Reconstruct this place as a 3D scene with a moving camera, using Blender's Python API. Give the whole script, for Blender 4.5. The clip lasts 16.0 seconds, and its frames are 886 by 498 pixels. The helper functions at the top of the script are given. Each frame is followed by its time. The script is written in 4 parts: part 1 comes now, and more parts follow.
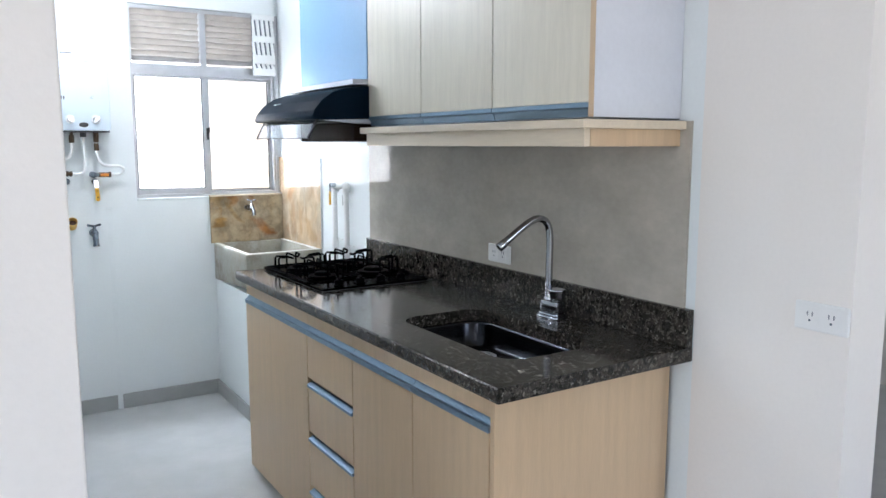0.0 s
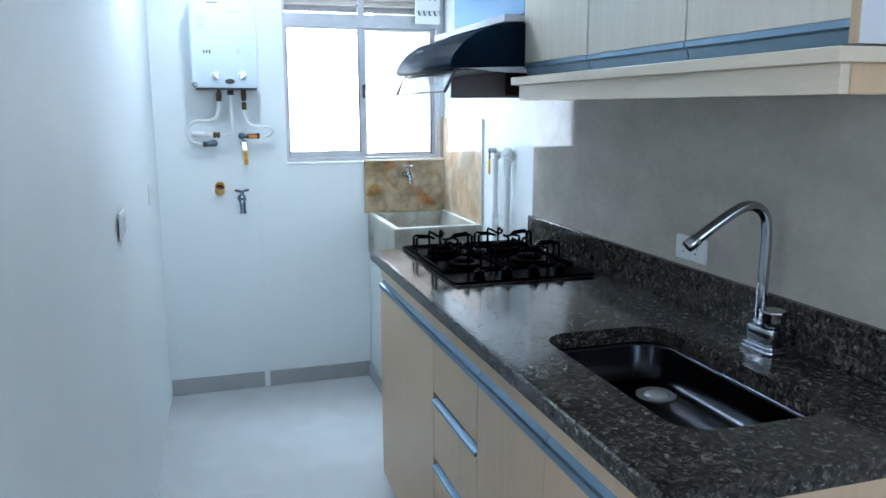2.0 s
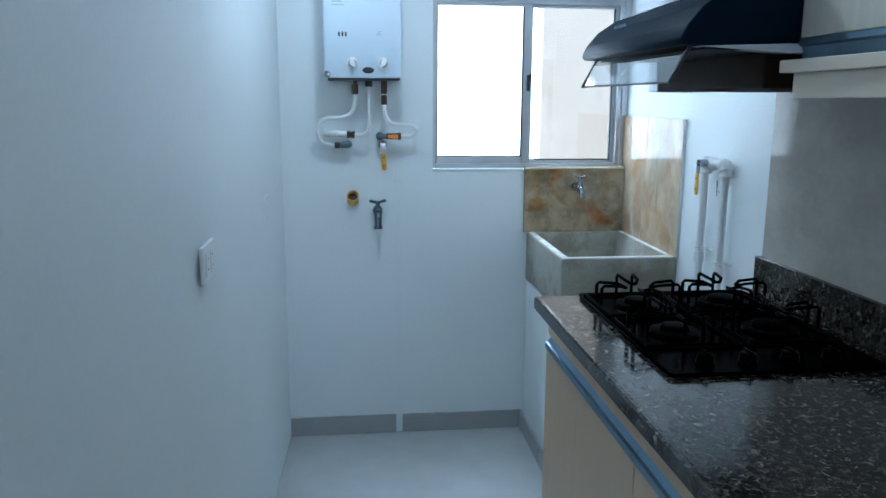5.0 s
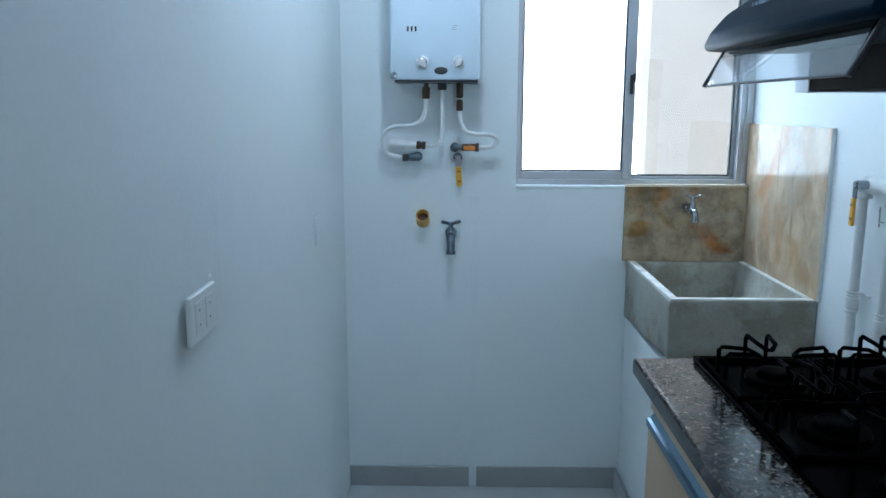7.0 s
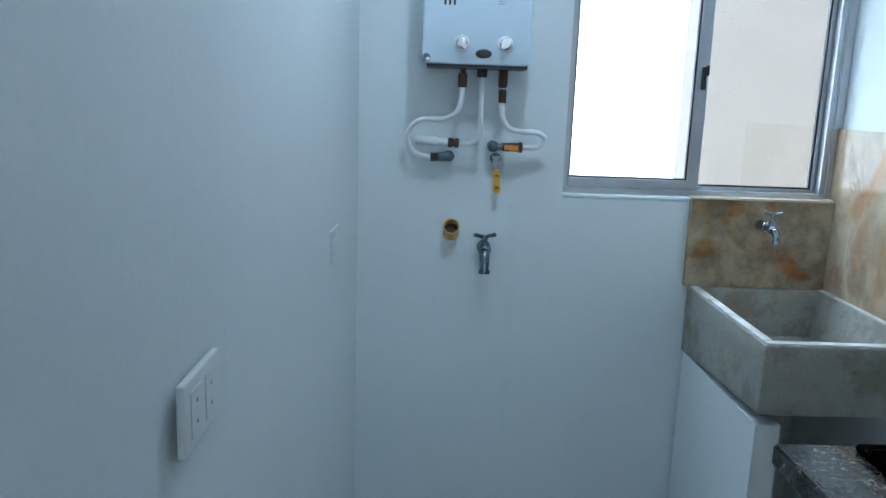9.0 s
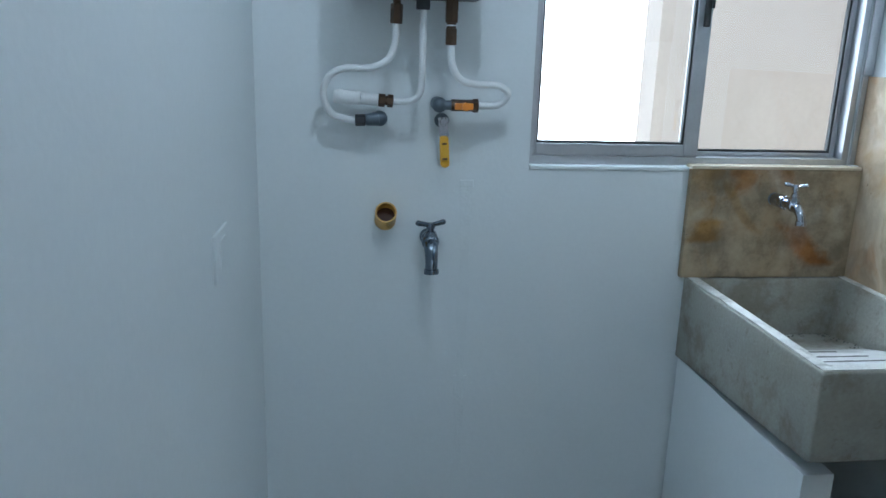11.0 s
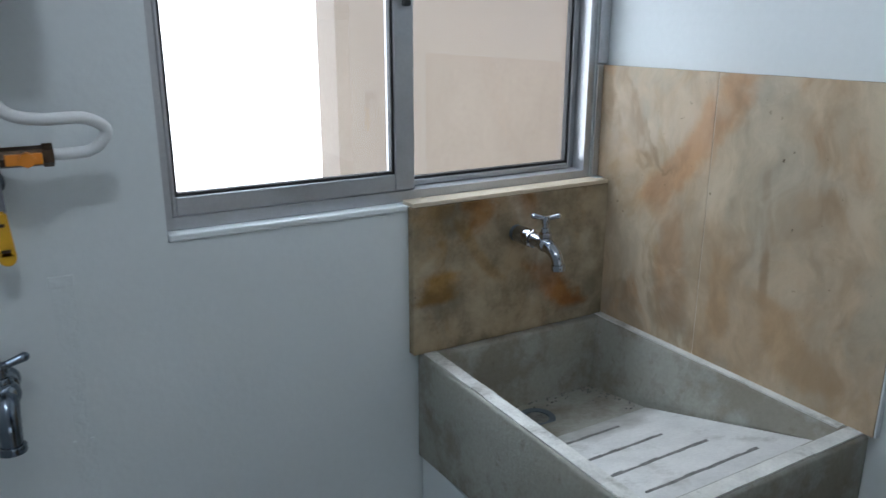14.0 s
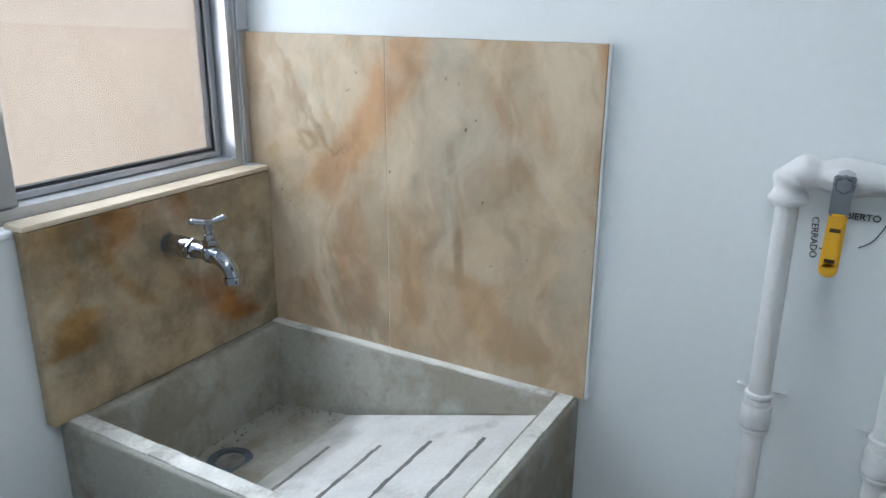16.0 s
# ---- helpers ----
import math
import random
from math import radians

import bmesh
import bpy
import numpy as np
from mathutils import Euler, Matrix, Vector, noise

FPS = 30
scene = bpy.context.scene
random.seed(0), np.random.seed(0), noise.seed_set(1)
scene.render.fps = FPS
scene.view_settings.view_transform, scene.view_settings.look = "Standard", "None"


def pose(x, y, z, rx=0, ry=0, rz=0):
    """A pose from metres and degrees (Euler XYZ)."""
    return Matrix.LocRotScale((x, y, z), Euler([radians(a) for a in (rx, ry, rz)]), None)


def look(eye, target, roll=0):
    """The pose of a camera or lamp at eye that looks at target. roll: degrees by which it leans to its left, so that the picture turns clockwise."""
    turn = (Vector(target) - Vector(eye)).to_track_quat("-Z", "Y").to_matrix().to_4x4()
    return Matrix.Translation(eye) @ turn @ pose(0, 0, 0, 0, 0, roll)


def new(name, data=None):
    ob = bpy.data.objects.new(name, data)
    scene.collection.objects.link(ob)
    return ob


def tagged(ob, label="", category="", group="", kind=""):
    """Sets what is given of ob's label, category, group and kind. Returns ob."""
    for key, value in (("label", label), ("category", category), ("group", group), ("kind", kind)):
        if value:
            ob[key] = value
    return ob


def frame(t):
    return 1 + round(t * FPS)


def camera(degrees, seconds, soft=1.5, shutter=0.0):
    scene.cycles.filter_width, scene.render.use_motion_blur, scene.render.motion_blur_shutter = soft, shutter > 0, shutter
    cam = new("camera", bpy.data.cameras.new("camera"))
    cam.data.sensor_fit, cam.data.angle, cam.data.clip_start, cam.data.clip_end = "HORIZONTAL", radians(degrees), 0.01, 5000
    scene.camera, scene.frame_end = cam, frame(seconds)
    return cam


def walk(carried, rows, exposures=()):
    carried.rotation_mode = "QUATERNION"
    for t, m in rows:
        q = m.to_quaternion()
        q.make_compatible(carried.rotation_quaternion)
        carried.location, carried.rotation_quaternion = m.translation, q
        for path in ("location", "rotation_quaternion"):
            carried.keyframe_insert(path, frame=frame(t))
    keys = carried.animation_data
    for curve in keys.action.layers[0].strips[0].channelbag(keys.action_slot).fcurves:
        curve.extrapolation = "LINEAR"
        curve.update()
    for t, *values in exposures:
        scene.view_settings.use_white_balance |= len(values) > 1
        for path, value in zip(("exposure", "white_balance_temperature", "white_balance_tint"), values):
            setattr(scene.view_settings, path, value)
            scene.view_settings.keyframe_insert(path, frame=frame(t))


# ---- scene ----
cam = camera(60.4, 16.0, shutter=0.2)
PATH = [
    (0, (-1.632, -4.347, 1.439), (-0.569, -2.675, 1.167), 0.0),
    (0.5, (-1.57, -4.185, 1.426), (-0.497, -2.524, 1.127), 0.9),
    (1, (-1.516, -4.012, 1.436), (-0.51, -2.318, 1.094), -0.6),
    (1.5, (-1.367, -3.917, 1.424), (-0.581, -2.111, 1.08), -1.4),
    (2, (-1.218, -3.853, 1.416), (-0.631, -1.976, 1.051), -0.1),
    (2.5, (-1.2, -3.724, 1.411), (-0.663, -1.833, 1.046), 0.0),
    (3, (-1.231, -3.549, 1.422), (-0.675, -1.654, 1.1), 0.4),
    (3.5, (-1.234, -3.465, 1.433), (-0.762, -1.559, 1.054), -0.6),
    (4, (-1.149, -3.332, 1.425), (-0.791, -1.4, 1.055), -0.9),
    (4.2, (-1.113, -3.287, 1.438), (-0.814, -1.343, 1.076), -1.0),
    (6.3, (-1.156, -2.853, 1.405), (-0.994, -0.909, 0.969), 0.9),
    (6.5, (-1.115, -2.805, 1.408), (-1.021, -0.851, 0.994), -0.2),
    (7, (-1.024, -2.691, 1.423), (-1.064, -0.725, 1.054), 0.1),
    (7.5, (-1.015, -2.625, 1.422), (-1.107, -0.673, 0.998), 0.3),
    (8, (-1.085, -2.485, 1.429), (-1.157, -0.527, 1.026), 1.2),
    (8.5, (-1.169, -2.362, 1.42), (-1.124, -0.394, 1.067), 1.5),
    (8.7, (-1.184, -2.328, 1.421), (-1.164, -0.363, 1.052), 2.1),
    (10.8, (-1.238, -1.724, 1.406), (-1.04, 0.21, 0.934), 1.2),
    (11, (-1.223, -1.701, 1.401), (-0.988, 0.218, 0.892), 1.7),
    (11.5, (-1.177, -1.59, 1.402), (-0.891, 0.323, 0.895), 0.5),
    (12, (-1.077, -1.459, 1.412), (-0.775, 0.456, 0.922), -0.0),
    (12.5, (-1.057, -1.377, 1.419), (-0.689, 0.517, 0.895), -0.3),
    (13, (-1.082, -1.217, 1.425), (-0.457, 0.614, 0.92), 0.1),
    (13.5, (-1.077, -1.153, 1.418), (-0.238, 0.58, 0.875), 0.4),
    (14, (-1.011, -1.098, 1.437), (-0.042, 0.558, 0.872), 0.1),
    (14.5, (-0.956, -1.059, 1.418), (0.166, 0.492, 0.84), 0.3),
    (15, (-0.977, -0.974, 1.419), (0.412, 0.338, 0.828), 1.5),
    (15.5, (-1.01, -0.907, 1.419), (0.575, 0.149, 0.809), 1.3),
    (16, (-0.935, -0.889, 1.416), (0.709, 0.065, 0.793), 0.4),
]
EXPOSURES = [(0.0, 1.74, 5950, 11), (0.5, 1.84, 5850, 10), (1.0, 1.95, 5620, 8), (2.0, 1.55, 5150, 4), (3.5, 1.08, 4920, 2), (4.2, 0.95, 4880, 1), (6.3, 0.68, 4860, 0),
             (7.0, 0.68, 4880, 0), (8.7, 0.55, 4920, 0), (11.0, 0.45, 5120, 2), (12.5, 0.02, 5380, 4), (13.5, -0.12, 5560, 6), (14.5, 0.27, 5720, 8), (15.0, 0.33, 5740, 8), (16.0, 0.6, 5760, 8)]
walk(cam, [(t, look(eye, target, roll)) for t, eye, target, roll in PATH], EXPOSURES)


# ---- world and lights ----
world = bpy.data.worlds.new("sky")
scene.world = world
world.use_nodes = True
wn, wl = world.node_tree.nodes, world.node_tree.links
sky = wn.new("ShaderNodeTexSky")
sky.sky_type, sky.sun_disc = "NISHITA", False
sky.sun_elevation, sky.sun_rotation = radians(65), radians(187)
wl.new(sky.outputs[0], wn["Background"].inputs[0])
wn["Background"].inputs[1].default_value = 0.15


def lamp(name, kind, energy, colour, m, **settings):
    data = bpy.data.lights.new(name, kind)
    data.energy, data.color = energy, colour
    if kind == "AREA":
        data.shape, data.size, data.size_y = "RECTANGLE", settings["size"], settings["size_y"]
    if kind == "POINT":
        data.shadow_soft_size = settings["size"]
    if kind == "SUN":
        data.angle = settings["angle"]
    ob = new(name, data)
    ob.matrix_world = m
    return ob


lamp("sun", "SUN", 5.0, (1.0, 0.95, 0.88), look((0.5, -4.2, 9), (0, 0, 0)), angle=radians(0.5))
lamp("laundry_bulb_light", "POINT", 7.2, (1.0, 1.0, 1.0), pose(-1.02, -0.87, 2.26), size=0.05)
# Assumed, unseen window light, placed to reach the wall end but little tile.
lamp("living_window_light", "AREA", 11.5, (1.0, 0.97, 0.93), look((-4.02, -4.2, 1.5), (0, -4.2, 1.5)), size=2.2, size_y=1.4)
# Added fill from behind, unseen, to brighten the passage's left wall.
lamp("balcony_window_light", "AREA", 8.5, (1.0, 0.97, 0.93), look((0.3, -7.42, 1.5), (0.3, 0, 1.5)), size=2.2, size_y=1.4)

lamp("light_well_sky", "AREA", 55.0, (0.93, 0.97, 1.0), look((-0.5, 1.0, 3.3), (-0.5, 0.1, 1.3)), size=1.8, size_y=0.9)

# ---- materials ----


def material(name, colour, rough=0.5, metal=0.0, vary=0.06, scale=6.0, fine=120.0, bump=0.02, coat=0.0, stretch=(1, 1, 1), second=None, second_amount=0.35, bump_scale=None, rough_vary=0.08, shine=0.5):
    """A surface with broad and fine variation of colour and relief."""
    m = bpy.data.materials.new(name)
    m.use_nodes = True
    nt = m.node_tree
    n, l = nt.nodes, nt.links
    b = n["Principled BSDF"]
    b.inputs["Metallic"].default_value = metal
    b.inputs["Specular IOR Level"].default_value = shine
    b.inputs["Coat Weight"].default_value = coat
    b.inputs["Coat Roughness"].default_value = 0.08
    geo = n.new("ShaderNodeNewGeometry")
    mp = n.new("ShaderNodeMapping")
    mp.inputs["Scale"].default_value = stretch
    l.new(geo.outputs["Position"], mp.inputs["Vector"])
    broad, small = n.new("ShaderNodeTexNoise"), n.new("ShaderNodeTexNoise")
    broad.inputs["Scale"].default_value, broad.inputs["Detail"].default_value = scale, 5
    small.inputs["Scale"].default_value, small.inputs["Detail"].default_value = fine, 3
    l.new(mp.outputs[0], broad.inputs["Vector"])
    l.new(mp.outputs[0], small.inputs["Vector"])
    add = n.new("ShaderNodeMath")
    add.operation = "ADD"
    half = n.new("ShaderNodeMath")
    half.operation, half.inputs[1].default_value = "MULTIPLY", 0.5
    l.new(small.outputs[0], half.inputs[0])
    l.new(broad.outputs[0], add.inputs[0])
    l.new(half.outputs[0], add.inputs[1])
    ramp = n.new("ShaderNodeMapRange")
    ramp.inputs["From Min"].default_value, ramp.inputs["From Max"].default_value = 0.45, 1.05
    ramp.inputs["To Min"].default_value, ramp.inputs["To Max"].default_value = 1 - vary, 1 + vary
    l.new(add.outputs[0], ramp.inputs["Value"])
    mul = n.new("ShaderNodeVectorMath")
    mul.operation = "SCALE"
    mul.inputs[0].default_value = colour
    if second:
        mix = n.new("ShaderNodeMix")
        mix.data_type = "RGBA"
        mix.inputs["A"].default_value, mix.inputs["B"].default_value = (*colour, 1), (*second, 1)
        cut = n.new("ShaderNodeMapRange")
        cut.inputs["From Min"].default_value, cut.inputs["From Max"].default_value = 0.45, 0.7
        cut.inputs["To Max"].default_value = second_amount
        l.new(broad.outputs[0], cut.inputs["Value"])
        l.new(cut.outputs[0], mix.inputs["Factor"])
        l.new(mix.outputs["Result"], mul.inputs[0])
    l.new(ramp.outputs[0], mul.inputs["Scale"])
    l.new(mul.outputs[0], b.inputs["Base Color"])
    rr = n.new("ShaderNodeMapRange")
    rr.inputs["To Min"].default_value, rr.inputs["To Max"].default_value = max(0.02, rough - rough_vary), min(1, rough + rough_vary)
    l.new(broad.outputs[0], rr.inputs["Value"])
    l.new(rr.outputs[0], b.inputs["Roughness"])
    if bump:
        bp = n.new("ShaderNodeBump")
        bp.inputs["Strength"].default_value, bp.inputs["Distance"].default_value = 0.6, bump * 0.05
        l.new(add.outputs[0] if bump_scale is None else small.outputs[0], bp.inputs["Height"])
        l.new(bp.outputs[0], b.inputs["Normal"])
    return m


def speckled(name):
    """Polished brown-black granite with soft pale and dark flecks."""
    m = material(name, (0.029, 0.026, 0.023), rough=0.12, vary=0.3, scale=14, fine=200, bump=0, rough_vary=0.03, shine=0.3)
    nt = m.node_tree
    n, l = nt.nodes, nt.links
    b = n["Principled BSDF"]
    old = b.inputs["Base Color"].links[0].from_socket
    geo = [x for x in n if x.type == "NEW_GEOMETRY"][0]
    current = old
    for size, low, high, tone, seed in ((40, 0.47, 0.60, (0.052, 0.045, 0.037), 0.0), (66, 0.50, 0.59, (0.012, 0.011, 0.010), 3.7), (88, 0.54, 0.64, (0.10, 0.09, 0.075), 9.1), (72, 0.61, 0.67, (0.19, 0.175, 0.15), 5.3)):
        mp = n.new("ShaderNodeMapping")
        mp.inputs["Location"].default_value = (seed, seed * 2, seed)
        l.new(geo.outputs["Position"], mp.inputs["Vector"])
        warp = n.new("ShaderNodeTexNoise")
        warp.inputs["Scale"].default_value, warp.inputs["Detail"].default_value = size, 3
        warp.inputs["Roughness"].default_value, warp.inputs["Distortion"].default_value = 0.6, 0.8
        l.new(mp.outputs[0], warp.inputs["Vector"])
        mr = n.new("ShaderNodeMapRange")
        mr.inputs["From Min"].default_value, mr.inputs["From Max"].default_value = low, high
        l.new(warp.outputs[0], mr.inputs["Value"])
        mix = n.new("ShaderNodeMix")
        mix.data_type = "RGBA"
        mix.inputs["B"].default_value = (*tone, 1)
        l.new(mr.outputs[0], mix.inputs["Factor"])
        l.new(current, mix.inputs["A"])
        current = mix.outputs["Result"]
    l.new(current, b.inputs["Base Color"])
    return m


def veined(name, seed=0.0, dark=False, streaks=()):
    """Beige marble: soft cream and grey clouds, rust streaks, a few broken dark veins.
    streaks: (first axis, centre, second axis, centre, lean, half width, half length, tone, amount), in metres."""
    m = material(name, (0.5, 0.4, 0.28), rough=0.14, vary=0.1, scale=5, fine=60, bump=0, rough_vary=0.02, shine=0.12)
    nt = m.node_tree
    n, l = nt.nodes, nt.links
    b = n["Principled BSDF"]
    geo = [x for x in n if x.type == "NEW_GEOMETRY"][0]

    def maths(kind, x, y=0.0, z=0.0):
        t = n.new("ShaderNodeMath")
        t.operation = kind
        for socket_in, v in zip(t.inputs, (x, y, z)):
            if isinstance(v, float):
                socket_in.default_value = v
            else:
                l.new(v, socket_in)
        return t.outputs[0]

    def remap(v, a0, a1, b0=0.0, b1=1.0):
        r = n.new("ShaderNodeMapRange")
        r.interpolation_type = "SMOOTHSTEP"
        for k, x in (("From Min", a0), ("From Max", a1), ("To Min", b0), ("To Max", b1)):
            r.inputs[k].default_value = x
        l.new(v, r.inputs["Value"])
        return r.outputs[0]

    def mixed(c, factor, tone):
        x = n.new("ShaderNodeMix")
        x.data_type = "RGBA"
        l.new(factor, x.inputs["Factor"])
        if isinstance(c, tuple):
            x.inputs["A"].default_value = (*c, 1)
        else:
            l.new(c, x.inputs["A"])
        x.inputs["B"].default_value = (*tone, 1)
        return x.outputs["Result"]

    # the stone's own bent space, drawn out along a slant
    bend = n.new("ShaderNodeTexNoise")
    bend.inputs["Scale"].default_value, bend.inputs["Detail"].default_value = 4.0, 3
    shift = n.new("ShaderNodeVectorMath")
    shift.inputs[1].default_value = (seed, seed * 1.7, seed * 0.6)
    l.new(geo.outputs["Position"], shift.inputs[0])
    l.new(shift.outputs[0], bend.inputs["Vector"])
    push = n.new("ShaderNodeVectorMath")
    push.operation, push.inputs[1].default_value = "MULTIPLY_ADD", (0.22, 0.22, 0.22)
    l.new(bend.outputs["Color"], push.inputs[0])
    l.new(shift.outputs[0], push.inputs[2])
    mp = n.new("ShaderNodeMapping")
    mp.inputs["Rotation"].default_value = (0.45, 0.35, 0.0)
    mp.inputs["Scale"].default_value = (1.0, 1.0, 0.55)
    l.new(push.outputs[0], mp.inputs["Vector"])

    def cloud(scale, detail, off=0.0, rough=0.55, straight=False):
        t = n.new("ShaderNodeTexNoise")
        t.inputs["Scale"].default_value, t.inputs["Detail"].default_value, t.inputs["Roughness"].default_value = scale, detail, rough
        o = n.new("ShaderNodeVectorMath")
        o.inputs[1].default_value = (off, off, off)
        l.new(shift.outputs[0] if straight else mp.outputs[0], o.inputs[0])
        l.new(o.outputs[0], t.inputs["Vector"])
        return t.outputs[0]

    cream, sand, grey, rust, ochre = (0.60, 0.50, 0.365), (0.53, 0.405, 0.27), (0.47, 0.405, 0.305), (0.50, 0.285, 0.14), (0.47, 0.33, 0.18)
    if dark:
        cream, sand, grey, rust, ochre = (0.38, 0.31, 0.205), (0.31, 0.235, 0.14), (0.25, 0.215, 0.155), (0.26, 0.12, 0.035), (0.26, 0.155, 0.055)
    c = mixed(cream, remap(cloud(5.0, 5), 0.40, 0.60), sand)
    c = mixed(c, remap(cloud(6.5, 5, 11.0), 0.50, 0.66, 0.0, 0.9), grey)
    c = mixed(c, remap(cloud(5.5, 6, 23.0, 0.6), 0.55, 0.70, 0.0, 0.75), ochre)
    c = mixed(c, remap(cloud(4.2, 6, 37.0, 0.6), 0.57, 0.69, 0.0, 0.8), rust)
    ragged = maths("SUBTRACT", cloud(7.0, 6, 3.0, 0.65, True), 0.5)
    ragged_long = maths("SUBTRACT", cloud(5.0, 4, 9.0, 0.6, True), 0.5)
    split = n.new("ShaderNodeSeparateXYZ")
    l.new(geo.outputs["Position"], split.inputs[0])
    for axis, u0, v0, lean, wide, tall, tone, amount in streaks:
        dv = maths("SUBTRACT", split.outputs["Z"], v0)
        du = maths("SUBTRACT", split.outputs[axis], u0)
        du = maths("MULTIPLY_ADD", dv, -lean, du)
        du = maths("MULTIPLY_ADD", ragged, 2.6 * wide, du)
        dv = maths("MULTIPLY_ADD", ragged_long, 1.6 * tall, dv)
        inside = maths("MULTIPLY", remap(maths("ABSOLUTE", du), wide * 0.25, wide, 1.0, 0.0), remap(maths("ABSOLUTE", dv), tall * 0.6, tall, 1.0, 0.0))
        c = mixed(c, maths("MULTIPLY", inside, float(amount)), tone)
    for scale, off, width, tone, amount in ((3.0, 51.0, 0.022, (0.25, 0.17, 0.095), 0.45), (5.0, 67.0, 0.05, (0.30, 0.21, 0.125), 0.45), (3.0, 83.0, 0.06, (0.60, 0.54, 0.43), 0.5)):
        line = remap(maths("ABSOLUTE", maths("SUBTRACT", cloud(scale, 5, off), 0.5)), 0.0, width, 1.0, 0.0)
        c = mixed(c, maths("MULTIPLY", line, remap(cloud(4.0, 3, off + 5), 0.50, 0.66, 0.0, amount)), tone)
    specks = remap(cloud(70.0, 3, 5.0, 0.6, True), 0.69, 0.74, 0.0, 0.7)
    c = mixed(c, maths("MULTIPLY", specks, remap(cloud(6.0, 3, 71.0), 0.48, 0.6)), (0.10, 0.07, 0.04))
    sc = n.new("ShaderNodeVectorMath")
    sc.operation = "SCALE"
    l.new(c, sc.inputs[0])
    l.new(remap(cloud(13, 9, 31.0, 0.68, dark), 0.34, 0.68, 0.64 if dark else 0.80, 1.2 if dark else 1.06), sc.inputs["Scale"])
    l.new(sc.outputs[0], b.inputs["Base Color"])
    return m


def stained(m, tone, scale, cut, amount):
    """Adds blotches of dirt and small specks over a material."""
    nt = m.node_tree
    n, l = nt.nodes, nt.links
    b = n["Principled BSDF"]
    geo = [x for x in n if x.type == "NEW_GEOMETRY"][0]
    current = b.inputs["Base Color"].links[0].from_socket
    for s, c, a in ((scale, cut, amount), (scale * 6, cut + 0.1, 0.45)):
        t = n.new("ShaderNodeTexNoise")
        t.inputs["Scale"].default_value, t.inputs["Detail"].default_value, t.inputs["Roughness"].default_value = s, 8, 0.68
        l.new(geo.outputs["Position"], t.inputs["Vector"])
        mr = n.new("ShaderNodeMapRange")
        mr.inputs["From Min"].default_value, mr.inputs["From Max"].default_value = c, c + 0.1
        mr.inputs["To Max"].default_value = a
        l.new(t.outputs[0], mr.inputs["Value"])
        mix = n.new("ShaderNodeMix")
        mix.data_type = "RGBA"
        mix.inputs["B"].default_value = (*tone, 1)
        l.new(mr.outputs[0], mix.inputs["Factor"])
        l.new(current, mix.inputs["A"])
        current = mix.outputs["Result"]
    l.new(current, b.inputs["Base Color"])


def clear(name, colour=(1, 1, 1), rough=0.0):
    m = bpy.data.materials.new(name)
    m.use_nodes = True
    b = m.node_tree.nodes["Principled BSDF"]
    b.inputs["Base Color"].default_value = (*colour, 1)
    b.inputs["Roughness"].default_value = rough
    b.inputs["Transmission Weight"].default_value = 1
    b.inputs["IOR"].default_value = 1.45
    return m


WALL = material("white wall paint", (0.76, 0.80, 0.81), rough=0.55, vary=0.035, scale=1.6, fine=90, bump=0.03)
WALL_LIVING = material("warm white wall paint", (0.80, 0.77, 0.74), rough=0.6, vary=0.03, scale=1.6, fine=90, bump=0.03)
CEILING = material("white ceiling paint", (0.82, 0.82, 0.81), rough=0.8, vary=0.03, scale=2, fine=70, bump=0.04)
FLOOR = material("pale grey floor tile", (0.52, 0.53, 0.53), rough=0.22, vary=0.07, scale=7, fine=180, bump=0.006, rough_vary=0.06)
SKIRTING = material("grey skirting tile", (0.36, 0.37, 0.37), rough=0.35, vary=0.08, scale=9, fine=150, bump=0.01)
PATCH = material("rough white filler", (0.75, 0.79, 0.80), rough=0.6, vary=0.03, scale=20, fine=160, bump=0.05)
WALL_TILE = material("greige wall tile", (0.425, 0.395, 0.345), rough=0.06, vary=0.1, scale=5, fine=40, bump=0, second=(0.50, 0.47, 0.41), stretch=(1, 1, 1.6), rough_vary=0.03, shine=0.1)
GRANITE = speckled("brown black granite")
MARBLE = veined("veined beige marble", 2.3, False, (
    ("Y", -0.235, 1.26, -0.75, 0.052, 0.15, (0.52, 0.30, 0.15), 0.72), ("Y", -0.185, 1.03, 0.1, 0.045, 0.14, (0.48, 0.28, 0.14), 0.55),
    ("Y", -0.375, 1.10, 0.1, 0.011, 0.15, (0.27, 0.18, 0.10), 0.55), ("Y", -0.45, 0.96, 0.5, 0.075, 0.07, (0.46, 0.30, 0.15), 0.55), ("Y", -0.30, 1.00, 0.0, 0.03, 0.09, (0.46, 0.29, 0.14), 0.5)))
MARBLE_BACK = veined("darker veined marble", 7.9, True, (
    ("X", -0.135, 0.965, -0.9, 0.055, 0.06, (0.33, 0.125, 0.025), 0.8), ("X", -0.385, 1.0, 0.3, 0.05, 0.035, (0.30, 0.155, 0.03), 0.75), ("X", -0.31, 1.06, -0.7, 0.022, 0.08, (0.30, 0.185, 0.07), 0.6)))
CONCRETE = material("cast concrete", (0.35, 0.345, 0.305), rough=0.75, vary=0.2, scale=9, fine=140, bump=0.05, second=(0.20, 0.18, 0.13), second_amount=0.5)
CONCRETE_PALE = material("worn pale concrete rim", (0.68, 0.67, 0.63), rough=0.7, vary=0.22, scale=22, fine=180, bump=0.06)
stained(CONCRETE, (0.15, 0.115, 0.065), 5.0, 0.49, 0.5)
